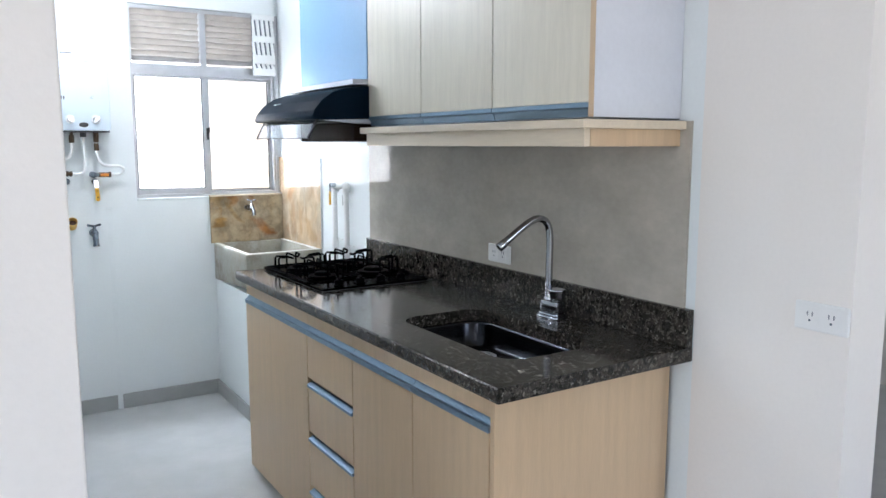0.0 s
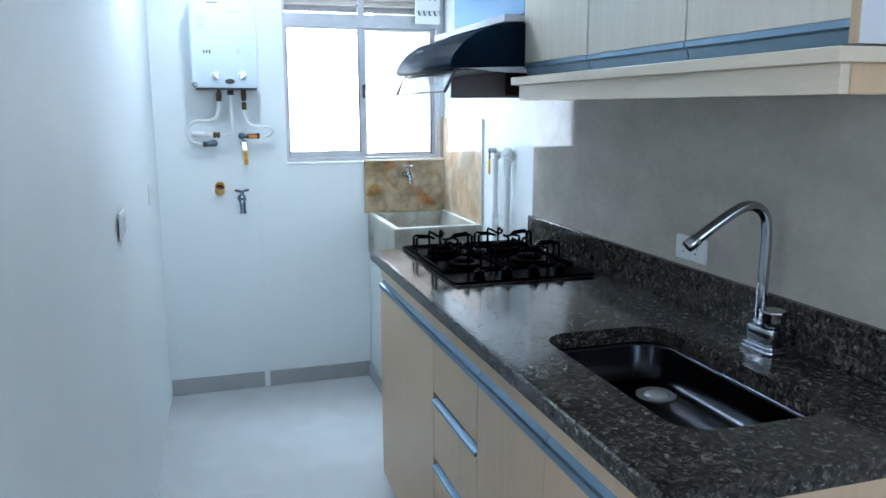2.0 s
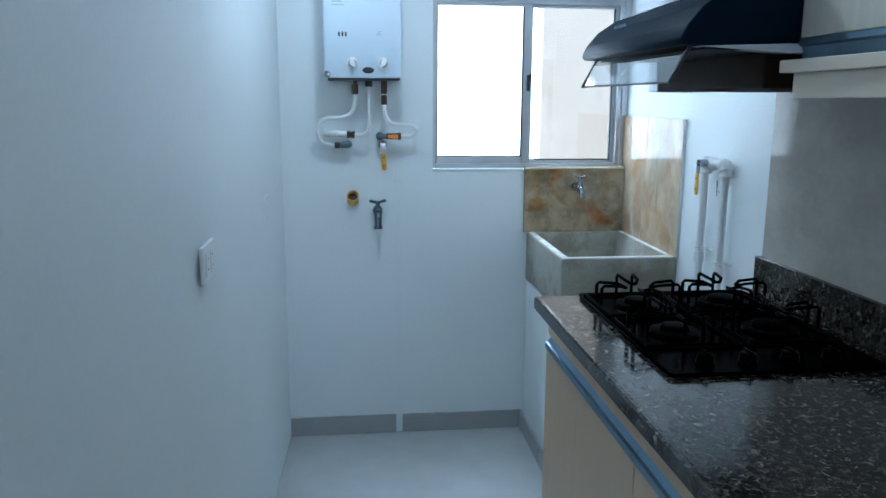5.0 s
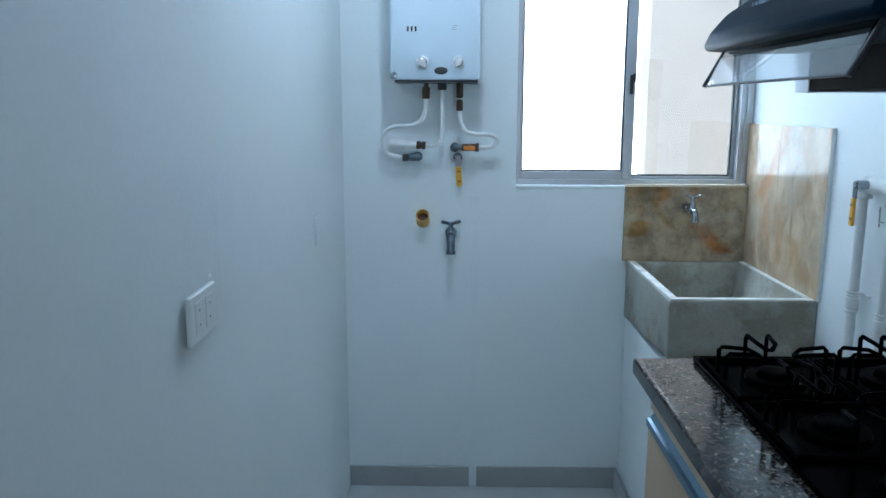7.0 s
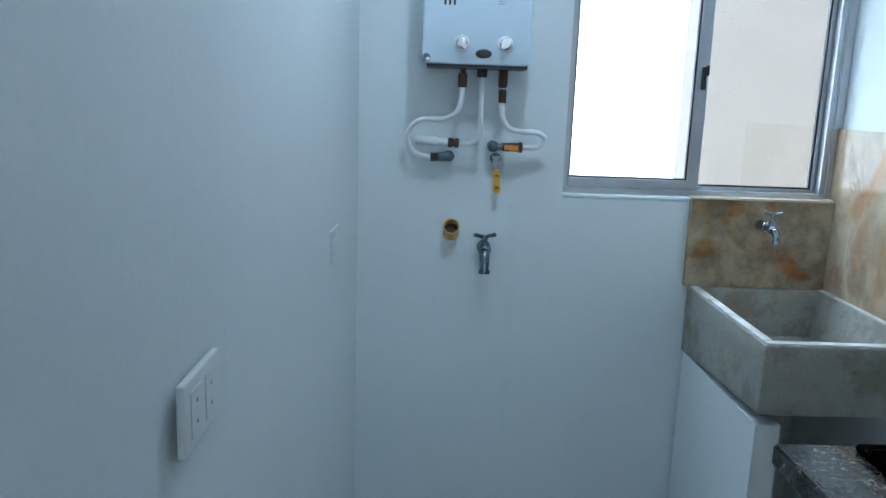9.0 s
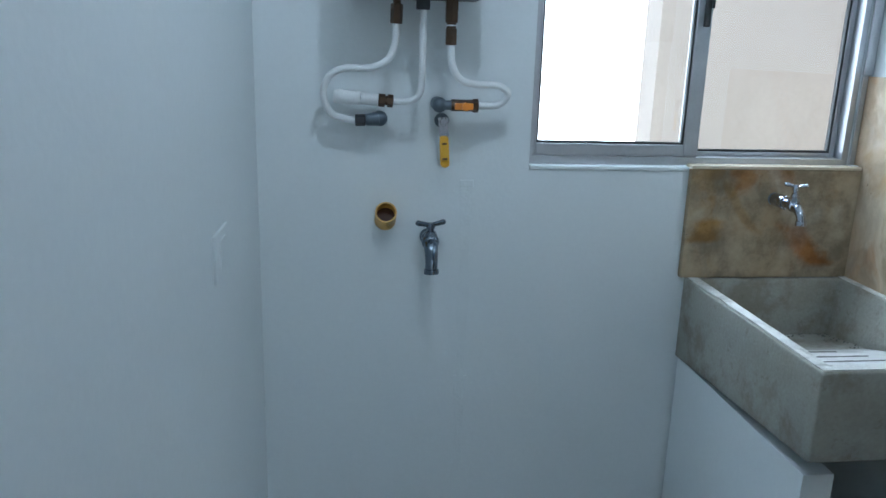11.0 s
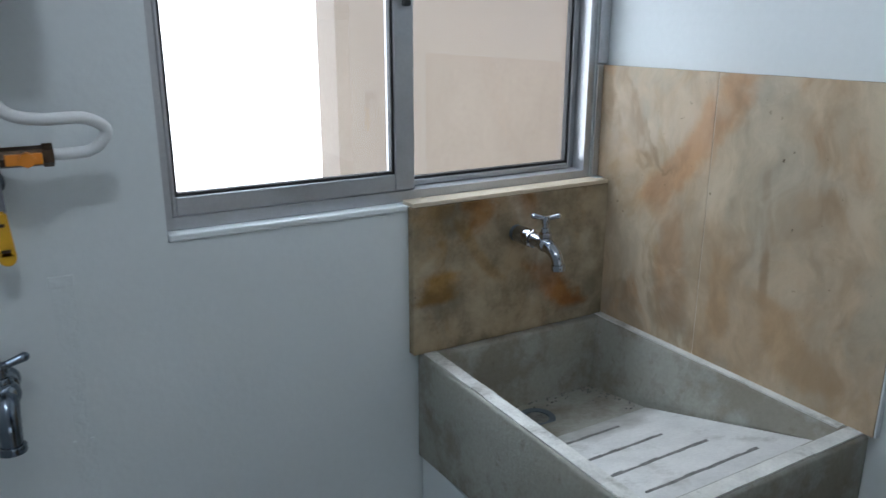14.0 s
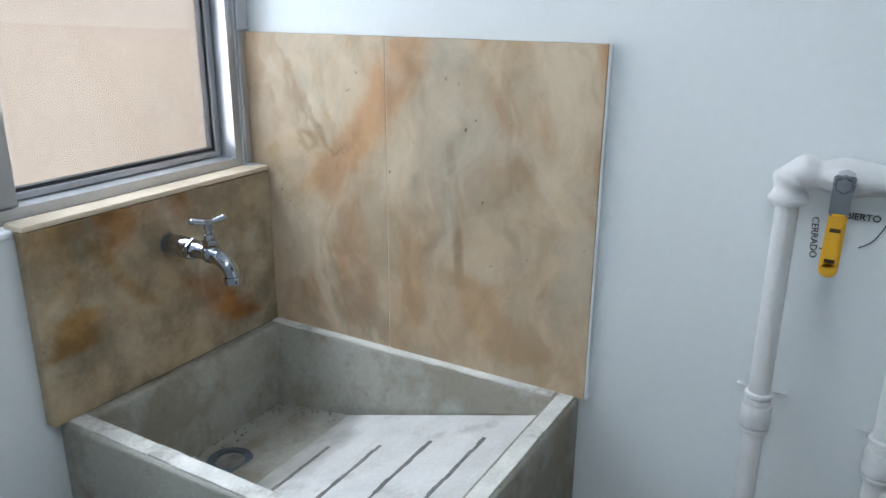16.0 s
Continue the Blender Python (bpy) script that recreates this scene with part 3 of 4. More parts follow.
for x0, x1 in ((WIN_X0 + 0.014, MULLION - 0.021), (MULLION + 0.013, WIN_X1 - 0.017)):
    n = 9
    for i in range(n):
        z = TRANSOM1 + 0.012 + (WIN_Z1 - 0.02 - TRANSOM1 - 0.01) * i / n
        part("slat", prism([(0.066, z + 0.0), (0.069, z + 0.003), (0.033, z + 0.029), (0.026, z + 0.029), (0.026, z + 0.024), (0.033, z + 0.025)], "x", x0, x1), LOUVRE, win)
sill = box(WIN_X0 + 0.001, -0.438, -0.004, 0.09, WIN_Z0 + 0.0005, WIN_Z0 + 0.0115, bevel=0.003)
part("window_sill", sill, WALL, win, "white painted sill")
trim = box(WIN_X1 + 0.001, -0.002, 0.0125, 0.019, 1.3675, WIN_Z1, bevel=0.002)
box(WIN_X1 + 0.001, -0.0125, 0.0125, 0.019, 1.157, 1.3665, bevel=0.002, bm=trim)
part("trim", trim, WINDOW_ALU, win)

# ---- outside the window ----
structure("wall_outside_beige", box(-0.12, 3.0, 1.05, 1.2, -1.0, 3.6), PLASTER_OUT, "sunlit beige rendered wall of the light well", "wall")
structure("backdrop", box(-5.0, 3.0, 3.4, 3.6, -1.0, 4.2), BACKDROP_GLOW, "glowing white backdrop in place of the bright wall beyond the light well", "backdrop")
structure("ground", box(-400, 400, -400, 400, -1.4, -1.0), PLASTER_OUT, "pale paved ground of the light well", "ground")

# ---- ceiling lamp of the laundry ----
bulb = thing("ceiling_lamp", (-1.02, -0.87, 2.3), "white porcelain ceiling lamp holder", "lamp")
part("socket", rod((-1.02, -0.87, CEIL), (-1.02, -0.87, 2.3), 0.055, 0.04, bevel=0.006), WHITE_PLASTIC, bulb, smooth=True)

# ---- kitchen: base units ----
DX = -0.625  # faces of doors and drawers
BODY = DX + 0.018
Y_L, Y_D0, Y_D1, Y_S, Y_R = -1.185, -1.86, -2.228, -2.606, -2.965
Z_KICK, Z_DOOR, Z_RAIL, Z_TOP = 0.04, 0.768, 0.806, 0.862


def handle_rail(y0, y1, z, parent, tall=0.034):
    """A hollow aluminium grip profile over the top edge of a front."""
    return part("handle", prism([(DX - 0.004, z), (DX - 0.004, z + tall * 0.45), (DX + 0.003, z + tall * 0.5), (DX + 0.016, z + tall), (DX + 0.018, z + tall), (DX + 0.018, z)], "y", y0, y1), ALU, parent, "brushed aluminium grip profile")


def carcass(y0, y1, parent, mat=OAK):
    bm = bmesh.new()
    box(BODY + 0.009, -0.012, y0, y0 + 0.016, Z_KICK, Z_TOP, bm=bm)
    box(BODY + 0.009, -0.012, y1 - 0.016, y1, Z_KICK, Z_TOP, bm=bm)
    box(BODY + 0.009, -0.012, y0 + 0.016, y1 - 0.016, Z_KICK, Z_KICK + 0.016, bm=bm)
    box(-0.022, -0.012, y0 + 0.016, y1 - 0.016, Z_KICK + 0.016, Z_TOP, bm=bm)
    part("body", bm, mat, parent)
    part("plinth", box(BODY + 0.015, BODY + 0.031, y0, y1, 0.0, Z_KICK), OAK, parent)
    part("top_rail", box(DX + 0.004, BODY + 0.001, y0 + 0.0005, y1 - 0.0005, Z_RAIL, Z_TOP, bevel=0.001), OAK, parent)


def front(name, y0, y1, z0, z1, parent):
    return part(name, box(DX, BODY, y0 + 0.002, y1 - 0.002, z0, z1, bevel=0.0015), OAK, parent)


hob_unit = thing("base_cabinet", (-0.3, (Y_L + Y_D0) / 2, 0), "pale oak laminate base cabinet under the gas hob", "cabinet", "kitchen base units")
carcass(Y_D0, Y_L, hob_unit)
front("door", Y_D0, Y_L, Z_KICK, Z_DOOR, hob_unit)
handle_rail(Y_D0 + 0.001, Y_L - 0.001, Z_DOOR + 0.001, hob_unit)

drawers = thing("drawer_cabinet", (-0.3, (Y_D0 + Y_D1) / 2, 0), "pale oak drawer cabinet with aluminium grips", "cabinet", "kitchen base units")
carcass(Y_D1, Y_D0, drawers)
for i, (z0, z1) in enumerate(((0.614, Z_DOOR), (0.412, 0.604 - 0.026), (0.21, 0.402 - 0.026), (Z_KICK, 0.2 - 0.026))):
    d = front("drawer", Y_D1, Y_D0, z0, z1, drawers)
    if i == 0:
        handle_rail(Y_D1 + 0.001, Y_D0 - 0.001, Z_DOOR + 0.001, d)
    else:
        grip = prism([(DX - 0.005, z1 + 0.002), (DX - 0.005, z1 + 0.011), (DX, z1 + 0.013), (DX + 0.010, z1 + 0.019), (DX + 0.017, z1 + 0.019), (DX + 0.017, z1 + 0.002)], "y", Y_D1 + 0.004, Y_D0 - 0.004)
        part("handle", grip, ALU, d, "brushed aluminium grip profile")

sink_unit = thing("sink_cabinet", (-0.3, (Y_D1 + Y_R) / 2, 0), "pale oak sink cabinet with two doors and a bare side panel", "cabinet", "kitchen base units")
carcass(Y_R, Y_D1, sink_unit)
for y0, y1 in ((Y_S, Y_D1), (Y_R, Y_S)):
    d = front("door", y0, y1, Z_KICK, Z_DOOR, sink_unit)
    handle_rail(y0 + 0.001, y1 - 0.001, Z_DOOR + 0.001, d)
part("side_panel", box(DX + 0.002, -0.06, Y_R - 0.018, Y_R - 0.0005, 0.0, Z_TOP, bevel=0.001), OAK, sink_unit, "warm oak side panel")

# ---- granite worktop, bowl, tap ----
CX, CY0, CY1, CZ = -0.648, -3.03, -1.142, 0.9
BX0, BX1, BY0, BY1 = -0.505, -0.195, -2.875, -2.31
top = thing("worktop", (-0.3, -2.0, Z_TOP), "brown-black speckled polished granite worktop with an upstand", "worktop")
slab = slab_with_hole([(CX, CY0), (-0.002, CY0), (-0.002, CY1), (CX, CY1)], rounded(BX0, BX1, BY0, BY1, 0.07, 8), Z_TOP, CZ)
part("slab", slab, GRANITE, top)
part("upstand", box(-0.024, -0.002, CY0, CY1, CZ, 1.003, bevel=0.002), GRANITE, top)
part("front_edge", prism([(CX - 0.004, CZ - 0.004), (CX, CZ - 0.0005), (CX + 0.006, CZ + 0.0002), (CX + 0.006, CZ - 0.0005), (CX, Z_TOP + 0.002), (CX - 0.004, Z_TOP + 0.006)], "y", CY0, CY1), GRANITE, top)

bowl = thing("sink_bowl", ((BX0 + BX1) / 2, (BY0 + BY1) / 2, 0.7), "shaded stainless steel undermount sink bowl set in the granite", "sink")
bm = bmesh.new()
loops = []
for inset, z, r in ((-0.004, 0.861, 0.073), (-0.002, 0.85, 0.072), (0.006, 0.815, 0.065), (0.014, 0.793, 0.06), (0.03, 0.779, 0.05), (0.055, 0.775, 0.04)):
    loops.append([bm.verts.new((x, y, z)) for x, y in rounded(BX0 + inset, BX1 - inset, BY0 + inset, BY1 - inset, r, 8)])
for a, b in zip(loops, loops[1:]):
    for i in range(len(a)):
        bm.faces.new((a[i], a[(i + 1) % len(a)], b[(i + 1) % len(a)], b[i]))
bm.faces.new(loops[-1])
shell = part("basin", bm, STEEL_SHADED, bowl, smooth=True)
solid = shell.modifiers.new("thick", "SOLIDIFY")
solid.thickness, solid.offset = 0.0015, -1
dx, dy = -0.272, -2.44
drain = ring((dx, dy, 0.7755), (0, 0, 1), 0.045, 0.03, 0.004)
part("drain_ring", drain, STEEL_BRIGHT, bowl, smooth=True)
part("drain_basket", ball((dx, dy, 0.777), 0.029, (1, 1, 0.4)), STEEL_BRIGHT, bowl, smooth=True)

TX, TY = -0.085, -2.535
tap = thing("kitchen_tap", (TX, TY, CZ), "chrome centre-set kitchen tap with a high spout", "tap")
base = prism(rounded(TX - 0.033, TX + 0.033, TY - 0.068, TY + 0.028, 0.016, 5), "z", CZ, CZ + 0.01, bevel=0.003)
prism(rounded(TX - 0.029, TX + 0.029, TY - 0.064, TY + 0.024, 0.015, 5), "z", CZ + 0.01, CZ + 0.018, bevel=0.003, bm=base)
part("base", base, CHROME, tap, smooth=True)
part("body", prism(rounded(TX - 0.025, TX + 0.025, TY - 0.059, TY + 0.02, 0.016, 5), "z", CZ + 0.018, CZ + 0.056, bevel=0.005), CHROME, tap, smooth=True)
spout = tube([(TX, TY, CZ + 0.05), (TX, TY, CZ + 0.15), (TX, TY, CZ + 0.255), (TX - 0.012, TY + 0.002, CZ + 0.298), (TX - 0.045, TY + 0.006, CZ + 0.312), (TX - 0.085, TY + 0.012, CZ + 0.295), (TX - 0.165, TY + 0.024, CZ + 0.238)], 0.0115, sides=16)
part("spout", spout, CHROME, tap, smooth=True)
part("nozzle", rod((TX - 0.155, TY + 0.0225, CZ + 0.245), (TX - 0.178, TY + 0.026, CZ + 0.228), 0.0135, bevel=0.002), CHROME, tap, smooth=True)
part("collar", rod((TX, TY, CZ + 0.052), (TX, TY, CZ + 0.066), 0.016, 0.0135, bevel=0.002), CHROME, tap, smooth=True)
y = TY - 0.036
knob = rod((TX, y, CZ + 0.054), (TX, y, CZ + 0.064), 0.013, 0.013, bevel=0.001)
rod((TX, y, CZ + 0.063), (TX, y, CZ + 0.094), 0.025, 0.029, sides=8, bm=knob, bevel=0.004)
part("handle", knob, CHROME, tap, "faceted chrome handle")

# ---- gas hob ----
HX0, HX1, HY0, HY1 = -0.535, -0.075, -1.79, -1.13 - 0.025
hob = thing("gas_hob", ((HX0 + HX1) / 2, (HY0 + HY1) / 2, CZ), "black glass gas hob with four burners and iron grates", "hob")
part("glass_top", prism(rounded(HX0, HX1, HY0, HY1, 0.012, 3), "z", CZ + 0.003, CZ + 0.011, bevel=0.002), BLACK_GLASS, hob)
part("tray", box(HX0 + 0.01, HX1 - 0.01, HY0 + 0.01, HY1 - 0.01, CZ - 0.0, CZ + 0.003), DARK, hob)
GZ = CZ + 0.064
BURN = [(x, y, r) for x, r in ((-0.42, 0.036), (-0.19, 0.044)) for y in (-1.30, -1.535)]
for x, y, r in BURN:
    b = ring((x, y, CZ + 0.011), (0, 0, 1), r + 0.018, r * 0.5, 0.008)
    burner = part("burner", b, IRON, hob, smooth=True)
    part("burner_cap", rod((x, y, CZ + 0.019), (x, y, CZ + 0.032), r, r - 0.006, sides=24, bevel=0.003), IRON, burner, smooth=True)
    g = bmesh.new()
    for a in (0, 90, 180, 270):
        c, s = math.cos(radians(a)), math.sin(radians(a))

        def spot(out, off, z):
            return (x + c * out - s * off, y + s * out + c * off, z)

        for off in (-0.021, 0.021):
            tube([spot(0.034, off * 0.25, GZ - 0.004), spot(0.05, off * 0.8, GZ + 0.003), spot(0.096, off, GZ + 0.006), spot(0.102, off, GZ), spot(0.102, off, CZ + 0.016)], 0.0045, sides=6, bm=g, smooth=False)
        tube([spot(0.034, -0.006, GZ - 0.004), spot(0.034, 0.006, GZ - 0.004)], 0.0045, sides=6, bm=g, smooth=False)
    square = [(x + 0.104 * c, y + 0.104 * s, CZ + 0.016) for c, s in ((1, 1), (-1, 1), (-1, -1), (1, -1), (1, 1))]
    tube(square, 0.0048, sides=6, bm=g, smooth=False)
    for c, s in ((1, 1), (-1, 1), (-1, -1), (1, -1)):
        tube([(x + 0.104 * c, y + 0.104 * s, CZ + 0.018), (x + 0.104 * c, y + 0.104 * s, CZ + 0.011)], 0.006, sides=8, bm=g, smooth=False)
    part("grate", g, IRON, hob)
for i in range(4):
    x = -0.44 + i * 0.09
    k = rod((x, -1.735, CZ + 0.011), (x, -1.735, CZ + 0.03), 0.019, 0.016, bevel=0.002)
    box(x - 0.003, x + 0.003, -1.751, -1.719, CZ + 0.03, CZ + 0.036, bevel=0.001, bm=k)
    part("knob", k, IRON, hob, smooth=True)

# ---- wall units ----
UX = -0.31
UB = UX + 0.018
Z_U, Z_UTOP = 1.543, 2.2
U_Y = (-2.94, -2.532, -2.13, -1.742)
for y0, y1 in zip(U_Y, U_Y[1:]):
    unit = thing("wall_cabinet", (-0.15, (y0 + y1) / 2, Z_U - 0.04), "washed oak wall cabinet with an aluminium bottom grip", "cabinet", "kitchen wall units")
    part("body", box(UB + 0.009, -0.002, y0 + 0.0005, y1 - 0.0005, Z_U - 0.037, Z_UTOP), PANEL_WHITE, unit)
    part("door", box(UX, UB, y0 + 0.002, y1 - 0.002, Z_U, Z_UTOP, bevel=0.0015), OAK_PALE, unit)
    part("handle", prism([(UX - 0.002, Z_U - 0.001), (UX - 0.002, Z_U - 0.012), (UX + 0.006, Z_U - 0.016), (UX + 0.012, Z_U - 0.036), (UX + 0.017, Z_U - 0.036), (UX + 0.017, Z_U - 0.001)], "y", y0 + 0.0018, y1 - 0.0018), ALU, unit, "pale aluminium grip profile")
end = tagged(part("end_panel", box(UX - 0.004, -0.002, U_Y[0] - 0.017, U_Y[0] - 0.0005, Z_U - 0.037, Z_UTOP, bevel=0.001), PANEL_WHITE), "bluish white laminate end panel on the wall cabinets", "panel")
part("edge_strip", box(UX - 0.006, UX - 0.0042, U_Y[0] - 0.0172, U_Y[0] - 0.0003, Z_U - 0.037, Z_UTOP), OAK, end, "oak edging strip")

cornice = thing("light_pelmet", (-0.18, -2.38, 1.435), "pale oak pelmet and board under the wall cabinets", "pelmet")
part("board", box(-0.372, -0.002, -2.985, -1.795, 1.478, 1.5, bevel=0.002), OAK_STRIP, cornice)
part("front_strip", box(-0.352, -0.334, -2.968, -1.81, 1.434, 1.478, bevel=0.0015), OAK_STRIP, cornice)
part("end_strip", box(-0.333, -0.012, -2.968, -2.95, 1.434, 1.478, bevel=0.0015), OAK, cornice, "warm oak end strip")

hood_unit = thing("hood_cabinet", (-0.15, -1.41, 1.66), "sky-blue fronted short cabinet above the cooker hood", "cabinet", "kitchen wall units")
part("body", box(UB + 0.001, -0.002, -1.74, -1.09, 1.682, Z_UTOP), PANEL_WHITE, hood_unit)
part("door", box(UX, UB, -1.738, -1.092, 1.684, Z_UTOP, bevel=0.0015), FILM_BLUE, hood_unit)
part("bottom_board", box(-0.372, -0.002, -1.742, -1.055, 1.66, 1.68, bevel=0.002), PANEL_WHITE, hood_unit, "white laminate board")

hood = thing("cooker_hood", (-0.25, -1.43, 1.45), "glossy black cooker hood with a clear swing visor", "cooker hood")
YH0, YH1 = -1.752, -1.125
profile = [(-0.006, 1.655), (-0.33, 1.655), (-0.40, 1.648), (-0.455, 1.63), (-0.50, 1.60), (-0.53, 1.565), (-0.541, 1.54), (-0.535, 1.53), (-0.50, 1.528), (-0.33, 1.535), (-0.006, 1.53)]
part("shell", prism(profile, "y", YH0, YH1, bevel=0.004), HOOD_BLACK, hood, smooth=True)
part("filter_box", box(-0.352, -0.008, YH0 + 0.045, YH1 - 0.004, 1.452, 1.531, bevel=0.003), HOOD_FILTER, hood, "brown filter box")
part("underside", box(-0.49, -0.356, YH0 + 0.012, YH1 - 0.012, 1.522, 1.527, bevel=0.001), HOOD_PLATE, hood, "dark grey underside plate")
# Added pale strip: light on the shell's underside is put into its colour.
part("lip", prism([(-0.50, 1.5275), (-0.34, 1.517), (-0.008, 1.514), (-0.008, 1.529), (-0.33, 1.5335)], "y", YH0 + 0.003, YH0 + 0.043), PANEL_WHITE, hood, "pale strip for the lit underside")
part("side_trim", box(-0.3545, -0.19, YH1 - 0.06, YH1 + 0.001, 1.4505, 1.5295, bevel=0.001), PANEL_WHITE, hood)
visor = prism([(-0.512, 1.53), (-0.516, 1.531), (-0.548, 1.464), (-0.544, 1.462)], "y", YH0 + 0.03, YH1 - 0.055)
v = part("visor", visor, VISOR_GLASS, hood, "clear glass visor")
v.visible_shadow = False
for y in (YH0 + 0.022, YH1 - 0.05):
    part("visor_arm", tube([(-0.51, y, 1.534), (-0.55, y, 1.46)], 0.0045, sides=8, smooth=False), DARK, hood)
part("visor_edge", tube([(-0.5475, YH0 + 0.03, 1.462), (-0.5475, YH1 - 0.055, 1.462)], 0.0022, sides=6, smooth=False), DARK, hood)
bar = bmesh.new()
for i in range(5):
    box(-0.502 - 0.001, -0.5, -1.34 + i * 0.016, -1.33 + i * 0.016, 1.5985, 1.6045, bm=bar)
part("badge", bar, GREY_FITTING, hood)

# ---- wall tile and sockets ----
structure("tile_panel", box(-0.010, -0.001, -3.0, -1.155, 1.003, 1.5), WALL_TILE, "greige glazed wall tile between counter and wall cabinets", "tile")


def socket(at, normal, wide, tall, label, group="wall sockets", holes=True):
    """A double socket plate on a wall; wide runs along y."""
    x, y, z = at
    ob = thing("wall_socket", at, label, "socket", group)
    s = normal
    part("plate", box(x, x + s * 0.009, y - wide / 2, y + wide / 2, z - tall / 2, z + tall / 2, bevel=0.003), WHITE_PLASTIC, ob)
    for side in (-1, 1):
        cy = y + side * wide * 0.2
        inset = part("outlet", box(x + s * 0.009, x + s * 0.0105, cy - wide * 0.14, cy + wide * 0.14, z - tall * 0.33, z + tall * 0.33, bevel=0.0007), WHITE_PLASTIC, ob)
        if holes:
            h = bmesh.new()
            for dy, dz, hh in ((-0.006, 0.006, 0.005), (0.006, 0.006, 0.005)):
                box(x + s * 0.0105, x + s * 0.0112, cy + dy - 0.0012, cy + dy + 0.0012, z + dz - hh, z + dz + hh, bm=h)
            rod((x + s * 0.0105, cy, z - 0.009), (x + s * 0.0112, cy, z - 0.009), 0.003, sides=10, bm=h)
            part("slots", h, GREY_FITTING, inset)
        else:
            for dz in (-0.012, 0.012):
                part("pin", rod((x + s * 0.0105, cy, z + dz), (x + s * 0.0115, cy, z + dz), 0.0022, sides=10), PRINT, inset)
    return ob


socket((-0.010, -2.18, 1.052), -1, 0.128, 0.064, "white double socket on the greige wall tile")
socket((0.0, -3.385, 1.05), -1, 0.128, 0.066, "white double socket beside the kitchen counter")
WX = LEFT0 + (LEFT1 - LEFT0) * 1.46 / 3.15
socket((WX + 0.005, -1.46, 1.08), 1, 0.128, 0.082, "white double socket standing slightly off the wall", holes=False)
plate = thing("light_switch", (LEFT0 - 0.010, -0.43, 1.06), "plain white switch plate near the laundry corner", "switch")
part("plate", box(LEFT0 - 0.016, LEFT0 - 0.008, -0.495, -0.375, 1.02, 1.1, bevel=0.002), WALL, plate)
part("rocker", box(LEFT0 - 0.008, LEFT0 - 0.0065, -0.46, -0.41, 1.035, 1.085, bevel=0.0005), WALL, plate)

# ---- laundry sink ----
SX, SY, SZ = -0.422, -0.575, 0.881
sink = thing("laundry_sink", (-0.21, -0.29, 0.69), "cast grey concrete laundry sink with a sloping washboard, stained", "sink")
T = 0.034
bm = bmesh.new()
outer = [(SX, SY), (-0.001, SY), (-0.001, -0.001), (SX, -0.001)]
inner = [(SX + T, SY + T), (-0.030, SY + T), (-0.030, -0.034), (SX + T, -0.034)]


def ringed(bm, a, b):
    for i in range(4):
        bm.faces.new((a[i], a[(i + 1) % 4], b[(i + 1) % 4], b[i]))


low = [bm.verts.new((x, y, z)) for (x, y), z in zip(outer, (0.706, 0.706, 0.672, 0.672))]
mid = [bm.verts.new((x, y, SZ)) for x, y in outer]
rim = [bm.verts.new((x, y, SZ)) for x, y in inner]
floor_in = [(SX + T + 0.014, SY + T + 0.006), (-0.054, SY + T + 0.006), (-0.056, -0.05), (SX + T + 0.018, -0.05)]
deep = [bm.verts.new((x, y, z)) for (x, y), z in zip(floor_in, (0.864, 0.864, 0.744, 0.744))]
bm.faces.new(low)
ringed(bm, low, mid)
ringed(bm, mid, rim)
ringed(bm, rim, deep)
step = [bm.verts.new((x, -0.20, 0.764)) for x in (-0.055, SX + T + 0.016)]
bm.faces.new((deep[0], deep[1], step[0], step[1]))
bm.faces.new((step[1], step[0], deep[2], deep[3]))
bm.faces.new((deep[1], deep[2], step[0]))
bm.faces.new((deep[3], deep[0], step[1]))
bmesh.ops.recalc_face_normals(bm, faces=bm.faces)
bmesh.ops.bevel(bm, geom=[e for e in bm.edges if all(v in mid + rim for v in e.verts) or all(v in low + mid for v in e.verts)], offset=0.006, segments=3, profile=0.5, affect="EDGES")
bmesh.ops.subdivide_edges(bm, edges=bm.edges[:], cuts=3, use_grid_fill=True)
for vert in bm.verts:
    vert.co += 0.0007 * Vector(noise.noise_vector(vert.co * 14))
basin = part("basin", bm, CONCRETE, sink, smooth=True)
worn = bmesh.new()
for x0, x1, y0, y1 in ((SX + 0.005, SX + T - 0.006, SY + 0.006, -0.01), (SX + T - 0.006, -0.01, SY + 0.006, SY + T - 0.006), (-0.026, -0.008, SY + T, -0.01)):
    n = 14
    long_y = abs(y1 - y0) > abs(x1 - x0)
    for i in range(n):
        a, b = i / n, (i + 1) / n
        j = 0.0015 * noise.noise(Vector((x0 * 9 + i * 0.7, y0 * 7, 0)))
        if long_y:
            box(x0 + j, x1 + j, y0 + (y1 - y0) * a, y0 + (y1 - y0) * b, SZ - 0.002, SZ + 0.0022, bm=worn)
        else:
            box(x0 + (x1 - x0) * a, x0 + (x1 - x0) * b, y0 + j, y1 + j, SZ - 0.002, SZ + 0.0022, bm=worn)
part("rim", worn, CONCRETE_PALE, sink, "worn pale rim")
slope = 0.100 / (0.2 - 0.575 + T + 0.006)


def bed(y):
    return 0.764 + (y + 0.20) * slope


